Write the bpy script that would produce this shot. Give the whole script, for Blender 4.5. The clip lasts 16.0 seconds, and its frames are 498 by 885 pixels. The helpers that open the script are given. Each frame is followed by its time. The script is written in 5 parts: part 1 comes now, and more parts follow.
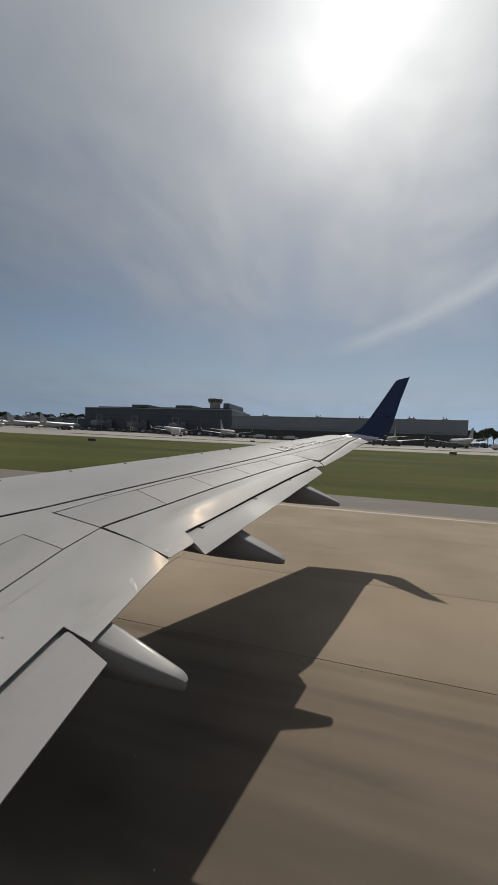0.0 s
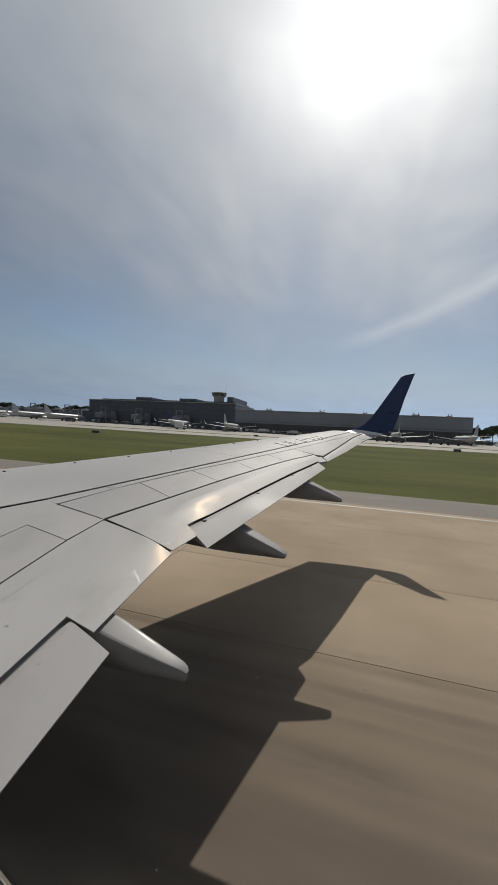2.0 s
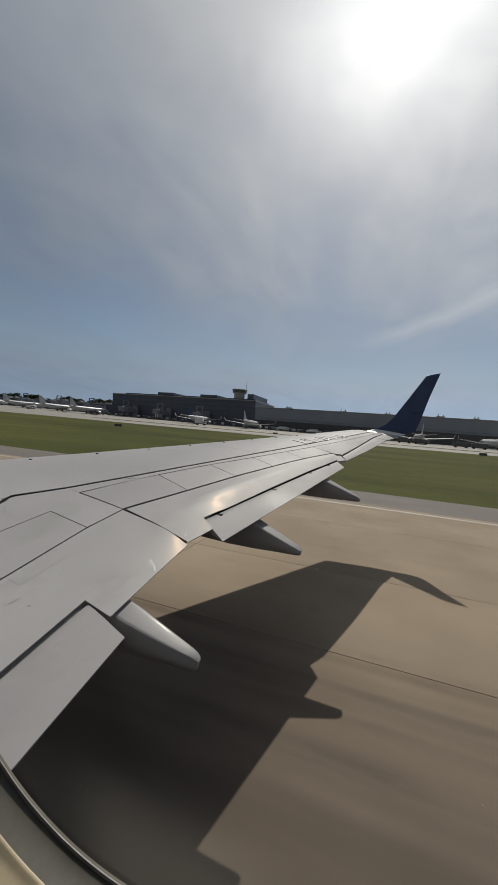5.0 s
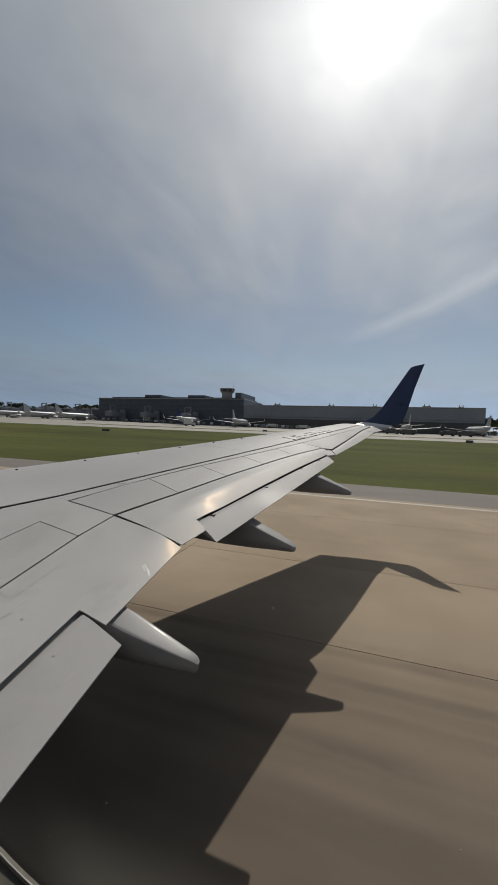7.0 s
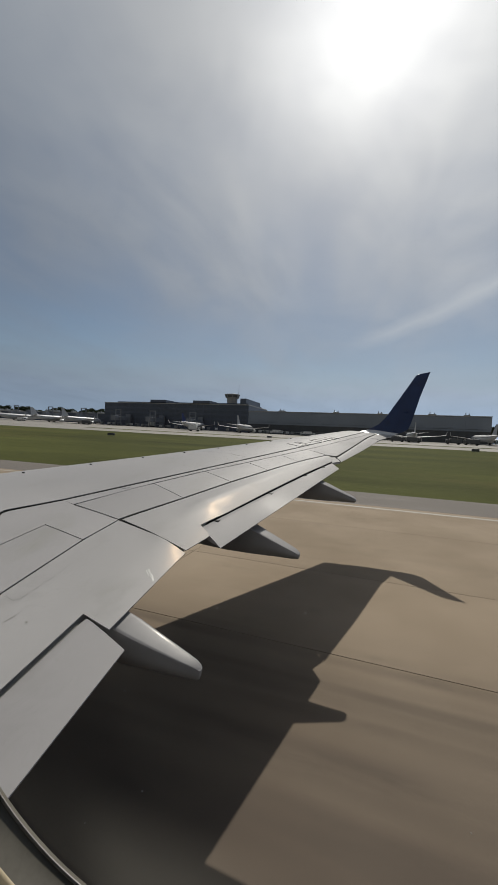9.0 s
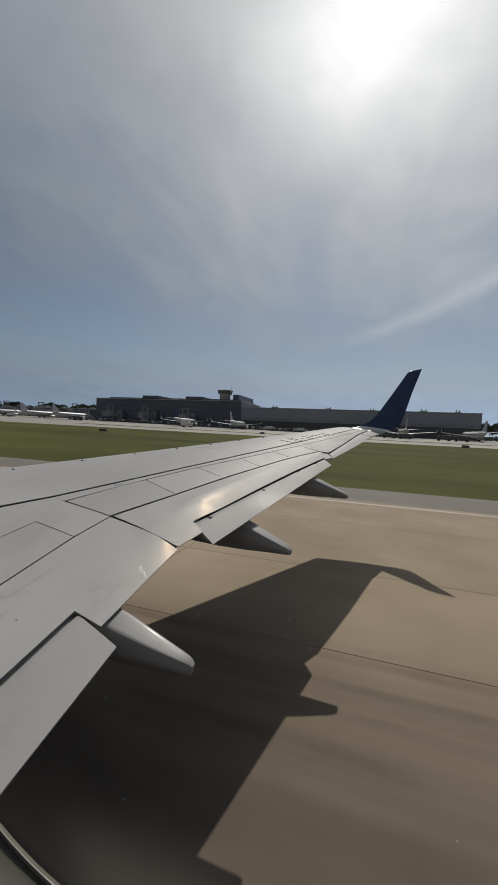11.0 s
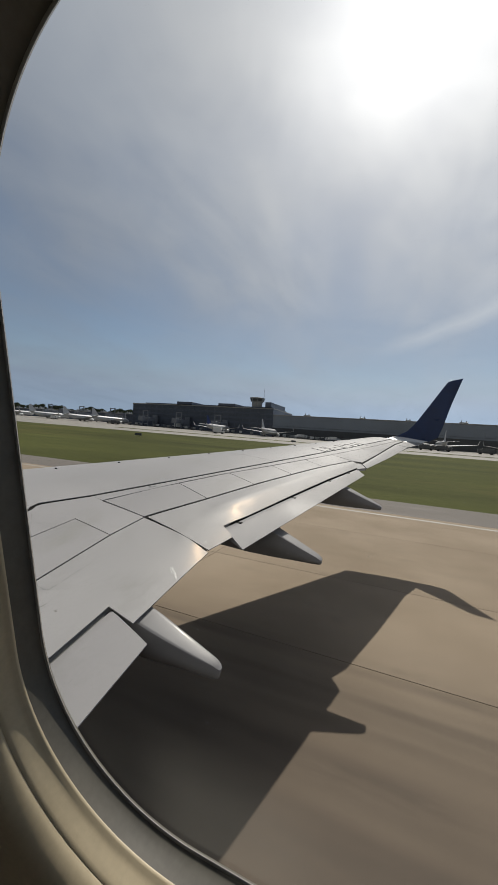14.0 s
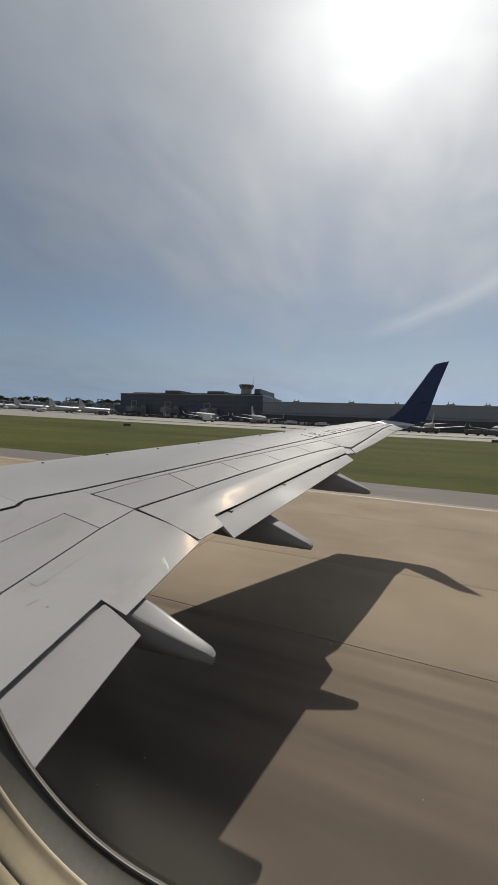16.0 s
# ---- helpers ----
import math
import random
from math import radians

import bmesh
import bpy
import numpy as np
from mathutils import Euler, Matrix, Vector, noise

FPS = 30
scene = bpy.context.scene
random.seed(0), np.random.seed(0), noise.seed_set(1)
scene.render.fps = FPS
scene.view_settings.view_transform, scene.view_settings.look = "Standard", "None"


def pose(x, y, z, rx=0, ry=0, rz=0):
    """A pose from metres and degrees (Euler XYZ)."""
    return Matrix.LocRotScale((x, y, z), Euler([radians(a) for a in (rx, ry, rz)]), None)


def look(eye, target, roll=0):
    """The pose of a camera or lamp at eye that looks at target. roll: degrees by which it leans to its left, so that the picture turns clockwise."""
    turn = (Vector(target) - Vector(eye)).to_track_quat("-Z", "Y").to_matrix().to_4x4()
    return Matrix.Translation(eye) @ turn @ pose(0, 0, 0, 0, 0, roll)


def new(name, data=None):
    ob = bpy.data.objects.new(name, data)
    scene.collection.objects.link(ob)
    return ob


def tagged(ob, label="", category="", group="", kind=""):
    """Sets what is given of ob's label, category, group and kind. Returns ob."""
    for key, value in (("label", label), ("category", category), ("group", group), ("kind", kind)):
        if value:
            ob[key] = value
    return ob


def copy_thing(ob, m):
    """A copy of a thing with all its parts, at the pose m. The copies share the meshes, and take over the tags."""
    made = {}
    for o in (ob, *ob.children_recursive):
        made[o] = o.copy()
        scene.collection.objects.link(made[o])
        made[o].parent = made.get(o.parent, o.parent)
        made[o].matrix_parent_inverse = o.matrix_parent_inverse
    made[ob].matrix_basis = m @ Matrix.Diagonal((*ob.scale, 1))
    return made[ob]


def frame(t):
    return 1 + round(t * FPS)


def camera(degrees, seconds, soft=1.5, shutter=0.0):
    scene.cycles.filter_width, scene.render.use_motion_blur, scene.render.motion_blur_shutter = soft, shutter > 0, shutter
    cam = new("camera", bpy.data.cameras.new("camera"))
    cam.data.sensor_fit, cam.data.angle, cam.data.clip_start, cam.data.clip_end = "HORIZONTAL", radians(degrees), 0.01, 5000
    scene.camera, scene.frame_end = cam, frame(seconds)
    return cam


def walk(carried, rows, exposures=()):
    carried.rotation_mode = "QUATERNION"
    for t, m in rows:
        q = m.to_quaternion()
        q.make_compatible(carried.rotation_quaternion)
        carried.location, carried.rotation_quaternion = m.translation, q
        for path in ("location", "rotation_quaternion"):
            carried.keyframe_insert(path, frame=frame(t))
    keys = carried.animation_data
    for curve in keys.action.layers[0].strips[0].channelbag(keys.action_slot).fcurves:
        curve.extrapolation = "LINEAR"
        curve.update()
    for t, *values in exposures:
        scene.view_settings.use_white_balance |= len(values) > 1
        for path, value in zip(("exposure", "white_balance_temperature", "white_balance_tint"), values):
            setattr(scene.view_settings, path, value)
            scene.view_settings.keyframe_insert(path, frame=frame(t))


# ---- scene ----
# ---- camera ----
cam = camera(69.56, 16.0, 1.2)
ROWS = [
    (0, -0.0168, 0.0113, 4.0969, 89.477, -2.243, 15.89),
    (0.5, 0.0026, 0.0042, 4.0789, 89.784, -3.203, 17.521),
    (1, -0.001, 0.0111, 4.0694, 89.082, -3.793, 17.508),
    (1.5, 0.0013, 0.0127, 4.0698, 89.562, -3.251, 16.664),
    (2, -0.0183, 0.011, 4.1026, 88.521, -3.076, 16.427),
    (2.5, -0.0037, 0.0038, 4.1125, 88.404, -2.747, 16.553),
    (3, 0.0046, 0.0102, 4.0903, 89.566, -1.712, 17.414),
    (3.5, 0.0015, 0.0008, 4.0838, 88.828, -3.133, 19.025),
    (4, -0.0002, -0.0044, 4.0862, 87.92, -4.931, 19.41),
    (6.5, 0.0054, 0.0195, 4.0636, 88.075, -3.071, 18.885),
    (7, 0.0082, 0.0157, 4.0868, 87.72, -1.904, 17.841),
    (7.5, 0.0023, 0.0148, 4.0699, 88.224, -2.637, 18.677),
    (8, 0.0024, -0.0023, 4.0871, 89.058, -3.007, 18.665),
    (8.2, -0.0012, -0, 4.0871, 88.616, -3.159, 19.163),
    (10.5, 0.0138, 0, 4.106, 88.7916, -1.2732, 16.9277),
    (11, 0.0044, 0.0049, 4.0935, 88.069, -2.686, 17.421),
    (11.5, 0.0248, -0.01, 4.102, 89.6583, -2.1304, 18.9847),
    (12, -0.0121, 0.0069, 4.107, 87.46, -3.466, 17.234),
    (12.5, 0.0252, -0.0064, 4.0941, 89.127, -1.51, 19.291),
    (13, 0.0147, -0.0123, 4.0956, 88.812, -2.783, 20.088),
    (13.5, 0.0005, -0.0103, 4.0806, 87.646, -4.261, 20.758),
    (14, -0.0063, -0.0233, 4.0785, 88.968, -4.173, 22.404),
    (14.5, 0.0132, -0.0086, 4.0882, 89.195, -3.1, 19.787),
    (15, 0.0073, 0.0001, 4.0915, 86.628, -3.195, 20.714),
    (15.5, 0.0127, -0.01, 4.098, 87.503, -2.8538, 21.4123),
    (16, 0.0171, -0.0097, 4.1015, 87.021, -2.587, 20.822),
]

walk(cam, [(t, pose(x, y, z, rx, ry, rz)) for t, x, y, z, rx, ry, rz in ROWS],
     exposures=[(0, -0.08), (0.5, 0.01), (1, 0.03), (1.5, -0.04), (2, 0.14), (2.5, 0.05), (3, 0.02), (3.5, 0.03), (4, -0.02), (6.5, -0.07), (7, -0.02), (7.5, -0.05), (8, 0.00), (10.5, -0.12), (11, -0.12), (11.5, -0.06), (12, 0.09), (12.5, -0.07), (13, -0.10), (13.5, 0.12), (14, 0.13), (14.5, -0.14), (15, -0.15), (15.5, -0.10), (16, 0.09)])

# ---- light ----
SUN = Vector((-0.024, 0.688, 0.725)).normalized()


def nodes_of(tree):
    tree.nodes.clear()
    return tree.nodes, tree.links


def make_world():
    w = bpy.data.worlds.new("sky")
    scene.world = w
    w.use_nodes = True
    N, L = nodes_of(w.node_tree)

    def math_node(op, a, b=None, clamp=False):
        n = N.new("ShaderNodeMath")
        n.operation, n.use_clamp = op, clamp
        for i, v in enumerate((a, b)):
            if v is None:
                continue
            if isinstance(v, (int, float)):
                n.inputs[i].default_value = v
            else:
                L.new(v, n.inputs[i])
        return n.outputs[0]

    def ramp(value, stops):
        n = N.new("ShaderNodeValToRGB")
        n.color_ramp.interpolation = "EASE"
        e = n.color_ramp.elements
        while len(e) < len(stops):
            e.new(0.5)
        for el, (p, c) in zip(e, stops):
            el.position = p
            el.color = (*c, 1) if isinstance(c, tuple) else (c, c, c, 1)
        L.new(value, n.inputs[0])
        return n.outputs[0]

    def mix(f, a, b, blend="MIX"):
        n = N.new("ShaderNodeMix")
        n.data_type, n.blend_type = "RGBA", blend
        if isinstance(f, (int, float)):
            n.inputs[0].default_value = f
        else:
            L.new(f, n.inputs[0])
        for i, v in ((6, a), (7, b)):
            if isinstance(v, tuple):
                n.inputs[i].default_value = (*v, 1)
            else:
                L.new(v, n.inputs[i])
        return n.outputs[2]

    def fbm(vec, scale, detail=5.0, rough=0.55, dist=0.0):
        n = N.new("ShaderNodeTexNoise")
        n.inputs["Scale"].default_value, n.inputs["Detail"].default_value = scale, detail
        n.inputs["Roughness"].default_value, n.inputs["Distortion"].default_value = rough, dist
        L.new(vec, n.inputs["Vector"])
        return n.outputs["Fac"]

    co = N.new("ShaderNodeTexCoord").outputs["Generated"]
    sep = N.new("ShaderNodeSeparateXYZ")
    L.new(co, sep.inputs[0])
    x, y, z = sep.outputs
    sky = N.new("ShaderNodeTexSky")
    sky.sky_type, sky.sun_disc = "NISHITA", False
    sky.sun_elevation = math.asin(SUN.z)
    sky.sun_rotation = math.atan2(SUN.x, SUN.y)
    sky.altitude, sky.air_density, sky.dust_density, sky.ozone_density = 20, 1.0, 0.25, 3.0
    clear = mix(1.0, sky.outputs[0], (0.075, 0.0685, 0.062), "MULTIPLY")
    # thin high cloud on a flat layer overhead
    zz = math_node("ADD", math_node("MAXIMUM", z, 0.0), 0.16)
    flat = N.new("ShaderNodeCombineXYZ")
    L.new(math_node("DIVIDE", x, zz), flat.inputs[0])
    L.new(math_node("DIVIDE", y, zz), flat.inputs[1])
    flat = flat.outputs[0]
    big = fbm(flat, 0.75, 4.0, 0.5, 0.4)
    turned = N.new("ShaderNodeMapping")
    turned.inputs["Rotation"].default_value = (0, 0, radians(24))
    turned.inputs["Scale"].default_value = (1.1, 0.62, 1)
    L.new(flat, turned.inputs["Vector"])
    streak = fbm(turned.outputs[0], 0.95, 4.0, 0.5, 1.0)
    dots = N.new("ShaderNodeVectorMath")
    dots.operation = "DOT_PRODUCT"
    L.new(co, dots.inputs[0])
    dots.inputs[1].default_value = Vector((SUN.x, SUN.y - 0.03, SUN.z + 0.03)).normalized()
    near = math_node("MAXIMUM", dots.outputs["Value"], 0.0)
    feather = N.new("ShaderNodeMapping")
    feather.inputs["Rotation"].default_value = (0, 0, radians(-12))
    feather.inputs["Scale"].default_value = (1.25, 0.8, 1)
    L.new(flat, feather.inputs["Vector"])
    fine = fbm(feather.outputs[0], 1.5, 4.0, 0.5, 1.5)
    cover = math_node("ADD", math_node("MULTIPLY", big, 0.5), math_node("MULTIPLY", streak, 0.5))
    cover = math_node("ADD", cover, math_node("MULTIPLY", math_node("SUBTRACT", fine, 0.34), 0.17))
    cover = ramp(cover, [(0.38, 0.32), (0.70, 1.0)])
    height = ramp(z, [(0.0, 1.0), (0.05, 0.75), (0.15, 0.5), (0.48, 0.95), (0.9, 1.0)])
    aureole = math_node("POWER", near, 5.0)
    cover = math_node("ADD", math_node("MULTIPLY", cover, height), ramp(z, [(0.0, 0.9), (0.07, 0.7), (0.2, 0.0)]))
    cover = math_node("ADD", cover, math_node("MULTIPLY", aureole, 0.35), clamp=True)
    away = ramp(math_node("ADD", math_node("MULTIPLY", dots.outputs["Value"], 0.5), 0.5), [(0.25, 0.50), (0.72, 1.0)])
    bright = math_node("ADD", math_node("MULTIPLY", away, 0.256), math_node("MULTIPLY", math_node("POWER", near, 4.0), 0.25))
    bright = math_node("ADD", bright, math_node("MULTIPLY", math_node("POWER", near, 22.0), 0.28))
    bright = math_node("ADD", bright, math_node("MULTIPLY", math_node("POWER", near, 90.0), 0.47))
    bright = math_node("ADD", bright, ramp(z, [(0.0, 0.10), (0.08, 0.075), (0.2, 0.0)]))
    mottle = math_node("ADD", math_node("MULTIPLY", fine, 0.6), math_node("MULTIPLY", streak, 0.4))
    bright = math_node("MULTIPLY", bright, ramp(mottle, [(0.34, 0.95), (0.66, 1.045)]))
    # the veil thins out ahead of the wing
    bright = math_node("MULTIPLY", bright, ramp(math_node("ADD", math_node("MULTIPLY", x, 0.5), 0.5), [(0.12, 0.84), (0.30, 0.98), (0.42, 1.07), (0.62, 1.18)]))
    tint = mix(math_node("POWER", near, 3.0), (0.755, 0.925, 1.21), (1.005, 0.995, 0.99))
    tint = mix(ramp(z, [(0.0, 1.0), (0.2, 0.0)]), tint, (0.765, 1.01, 1.36))
    # the unseen sky behind the cabin is tinted whiter and warmer, to warm the shadows
    tint = mix(ramp(math_node("ADD", math_node("MULTIPLY", y, 0.5), 0.5), [(0.32, 1.0), (0.5, 0.0)]), tint, (1.0, 0.93, 0.86))
    cloud = mix(1.0, tint, bright, "MULTIPLY")
    colour = mix(cover, clear, cloud)
    # one long bright wisp, low beyond the wing tip
    az = math_node("DIVIDE", x, math_node("MAXIMUM", y, 0.05))
    el = math_node("DIVIDE", z, math_node("MAXIMUM", y, 0.05))
    wob = math_node("MULTIPLY", math_node("SUBTRACT", fbm(co, 5.0, 4.0), 0.5), 0.05)
    mid = math_node("ADD", math_node("ADD", 0.264, math_node("MULTIPLY", az, 0.34)),
                    math_node("MULTIPLY", math_node("MULTIPLY", az, az), 0.45))
    off = math_node("ABSOLUTE", math_node("ADD", math_node("SUBTRACT", el, mid), wob))
    wide = math_node("ADD", 0.027, math_node("MULTIPLY", math_node("MAXIMUM", az, 0.0), 0.05))
    wisp = math_node("SUBTRACT", 1.0, math_node("DIVIDE", off, wide), clamp=True)
    ends = ramp(math_node("ADD", math_node("MULTIPLY", az, 0.5), 0.5), [(0.45, 0.0), (0.54, 0.6), (0.70, 1.0), (0.95, 0.0)])
    wisp = math_node("MULTIPLY", math_node("MULTIPLY", wisp, ends), 0.95)
    ahead = math_node("GREATER_THAN", y, 0.1)
    colour = mix(math_node("MULTIPLY", wisp, ahead), colour, (0.51, 0.54, 0.585))
    bg = N.new("ShaderNodeBackground")
    L.new(colour, bg.inputs[0])
    out = N.new("ShaderNodeOutputWorld")
    L.new(bg.outputs[0], out.inputs[0])


make_world()
sun = new("sun", bpy.data.lights.new("sun", "SUN"))
sun.data.energy, sun.data.angle, sun.data.color = 3.8, radians(0.55), (1.0, 0.94, 0.85)
sun.matrix_world = look(SUN * 60, (0, 0, 0))


# ---- materials ----
def material(name, colour, rough=0.6, metal=0.0, scale=4.0, vary=0.12, fine=60.0, fine_vary=0.05, bump=0.0,
             stain=None, stain_scale=1.0, stain_at=(0.55, 0.75), stretch=(1, 1, 1), per_piece=0.0, coat=0.0, rough_vary=0.1, spec=0.5, wave=0.0, gleam=None):
    m = bpy.data.materials.new(name)
    m.use_nodes = True
    N, L = nodes_of(m.node_tree)
    pos = N.new("ShaderNodeNewGeometry").outputs["Position"]
    mp = N.new("ShaderNodeMapping")
    mp.inputs["Scale"].default_value = stretch
    L.new(pos, mp.inputs[0])

    def noise_at(s, d, r=0.55):
        n = N.new("ShaderNodeTexNoise")
        n.inputs["Scale"].default_value, n.inputs["Detail"].default_value, n.inputs["Roughness"].default_value = s, d, r
        L.new(mp.outputs[0], n.inputs["Vector"])
        return n.outputs["Fac"]

    def rng(v, a, b, lo=0.3, hi=0.7):
        n = N.new("ShaderNodeMapRange")
        n.inputs[1].default_value, n.inputs[2].default_value, n.inputs[3].default_value, n.inputs[4].default_value = lo, hi, a, b
        L.new(v, n.inputs[0])
        return n.outputs[0]

    def mul(a, b):
        n = N.new("ShaderNodeMath")
        n.operation = "MULTIPLY"
        L.new(a, n.inputs[0])
        L.new(b, n.inputs[1])
        return n.outputs[0]

    broad, grain = noise_at(scale, 5), noise_at(fine, 3, 0.6)
    k = mul(rng(broad, 1 - vary, 1 + vary), rng(grain, 1 - fine_vary, 1 + fine_vary))
    if per_piece:
        info = N.new("ShaderNodeObjectInfo")
        k = mul(k, rng(info.outputs["Random"], 1 - per_piece, 1 + per_piece, 0, 1))
    base = N.new("ShaderNodeMix")
    base.data_type, base.blend_type = "RGBA", "MULTIPLY"
    base.inputs[0].default_value = 1
    base.inputs[6].default_value = (*colour, 1)
    L.new(k, base.inputs[7])
    out_colour = base.outputs[2]
    if stain:
        sm = N.new("ShaderNodeMix")
        sm.data_type = "RGBA"
        L.new(rng(noise_at(stain_scale, 6, 0.6), 0, 1, *stain_at), sm.inputs[0])
        L.new(out_colour, sm.inputs[6])
        sm.inputs[7].default_value = (*stain, 1)
        out_colour = sm.outputs[2]
    p = N.new("ShaderNodeBsdfPrincipled")
    L.new(out_colour, p.inputs["Base Color"])
    p.inputs["Metallic"].default_value = metal
    p.inputs["Coat Weight"].default_value = coat
    p.inputs["Specular IOR Level"].default_value = spec
    L.new(rng(broad, max(0.02, rough - rough_vary), min(1, rough + rough_vary)), p.inputs["Roughness"])
    if bump:
        b = N.new("ShaderNodeBump")
        b.inputs["Strength"].default_value, b.inputs["Distance"].default_value = bump, 0.01
        L.new(grain, b.inputs["Height"])
        L.new(b.outputs[0], p.inputs["Normal"])
        if wave:
            # slow ripples of sheet metal
            r = N.new("ShaderNodeBump")
            r.inputs["Strength"].default_value, r.inputs["Distance"].default_value = 1.0, wave
            L.new(noise_at(2.6, 1.5, 0.4), r.inputs["Height"])
            L.new(r.outputs[0], b.inputs["Normal"])
    o = N.new("ShaderNodeOutputMaterial")
    if gleam:
        # a tinted gloss added to put in the sun's glints: share, roughness, colour
        g, both = N.new("ShaderNodeBsdfGlossy"), N.new("ShaderNodeMixShader")
        g.inputs["Color"].default_value, g.inputs["Roughness"].default_value = (*gleam[2], 1), gleam[1]
        if bump:
            L.new(b.outputs[0], g.inputs["Normal"])
        L.new(rng(grain, gleam[0] * 0.6, gleam[0] * 1.4), both.inputs[0])
        L.new(p.outputs[0], both.inputs[1])
        L.new(g.outputs[0], both.inputs[2])
        L.new(both.outputs[0], o.inputs[0])
    else:
        L.new(p.outputs[0], o.inputs[0])
    return m


M = {}
M["paint"] = material("wing_grey_paint", (0.296, 0.289, 0.291), 0.55, 0.0, 1.1, 0.05, 35, 0.03, 0.02, (0.25, 0.246, 0.236), 1.7, (0.54, 0.76), (1.0, 0.45, 1), 0.055, spec=0.11)
M["bare"] = material("bare_aluminium", (0.295, 0.289, 0.288), 0.52, 0.0, 1.6, 0.04, 50, 0.03, 0.02, (0.245, 0.242, 0.235), 2.0, (0.58, 0.8), (1, 0.5, 1), spec=0.11, rough_vary=0.05, per_piece=0.04, wave=0.010, gleam=(0.0023, 0.22, (1.0, 0.70, 0.42)))
M["edge"] = material("polished_leading_edge", (0.304, 0.298, 0.299), 0.52, 0.0, 1.4, 0.04, 40, 0.03, 0.01, (0.26, 0.255, 0.245), 2.0, (0.55, 0.8), (1, 0.5, 1), 0.03, spec=0.11)
M["tip_metal"] = material("polished_tip_metal", (0.55, 0.55, 0.54), 0.42, 0.85, 2.0, 0.05)
# near black for open seams, and for the shade painted into the flap slot
M["near_black"] = material("near_black_seams_and_slot_shade", (0.014, 0.0135, 0.013), 0.85, spec=0.1)
M["under"] = material("wing_underside_paint", (0.17, 0.173, 0.176), 0.45, 0.0, 1.2, 0.08, 30, 0.04)
M["fairing"] = material("fairing_grey_paint", (0.205, 0.201, 0.202), 0.46, 0.0, 1.5, 0.06, 40, 0.03, 0.0, (0.20, 0.195, 0.19), 2.2, (0.6, 0.8), spec=0.16, gleam=(0.0026, 0.13, (1.0, 0.96, 0.92)))
M["navy"] = material("navy_blue_paint", (0.008, 0.027, 0.090), 0.34, 0.0, 2.0, 0.25, 40, 0.08, spec=0.35, coat=0.06)
M["mark"] = material("dark_marking_paint", (0.06, 0.065, 0.07), 0.5)
# grime colour, used as well for the inboard slot's painted shade
M["stain"] = material("grey_grime_and_slot_shade", (0.17, 0.165, 0.155), 0.7, 0.0, 8, 0.2, 60, 0.15)
M["rubber"] = material("black_rubber_gasket", (0.088, 0.081, 0.065), 0.55, 0.0, 20, 0.2, 200, 0.1)
M["rim"] = material("worn_metal_rim", (0.34, 0.33, 0.31), 0.4, 0.5, 30, 0.1, 200, 0.05)
M["beige"] = material("beige_cabin_plastic", (0.50, 0.42, 0.28), 0.5, 0.0, 12, 0.06, 300, 0.05)
M["cabin"] = material("cabin_lining", (0.45, 0.43, 0.40), 0.7, 0.0, 6, 0.08, 200, 0.05)
M["skin"] = material("white_fuselage_paint", (0.70, 0.71, 0.72), 0.35, 0.0, 1.0, 0.05)
# the belly is out of view; made dark to cut light bounced onto the ground
M["belly"] = material("dark_bounce_cutting_belly", (0.03, 0.04, 0.075), 0.4, 0.0, 1.0, 0.08)
# wing grey darkened for the flaps, which stands in for weaker light on them
M["flap"] = material("flap_grey_shaded", (0.262, 0.255, 0.256), 0.55, 0.0, 1.3, 0.05, 35, 0.03, 0.02, (0.225, 0.22, 0.215), 1.5, (0.56, 0.78), (1.0, 0.45, 1), 0.03, spec=0.10)
M["white_line"] = material("worn_white_road_paint", (0.28, 0.26, 0.225), 0.7, 0.0, 0.8, 0.12, 12, 0.12, 0.1, (0.2, 0.18, 0.155), 2.5, (0.52, 0.75))
M["asphalt"] = material("grey_asphalt", (0.114, 0.099, 0.086), 0.9, 0.0, 0.25, 0.15, 14, 0.12, 0.2, (0.155, 0.138, 0.12), 0.4, (0.5, 0.75), (0.25, 1, 1))
M["joint"] = material("dark_joint_filler", (0.05, 0.045, 0.04), 0.9)
M["apron"] = material("pale_apron_concrete", (0.24, 0.225, 0.20), 0.85, 0.0, 0.03, 0.12, 0.8, 0.08, 0.0, (0.18, 0.165, 0.15), 0.05, (0.5, 0.7), (0.3, 1, 1))


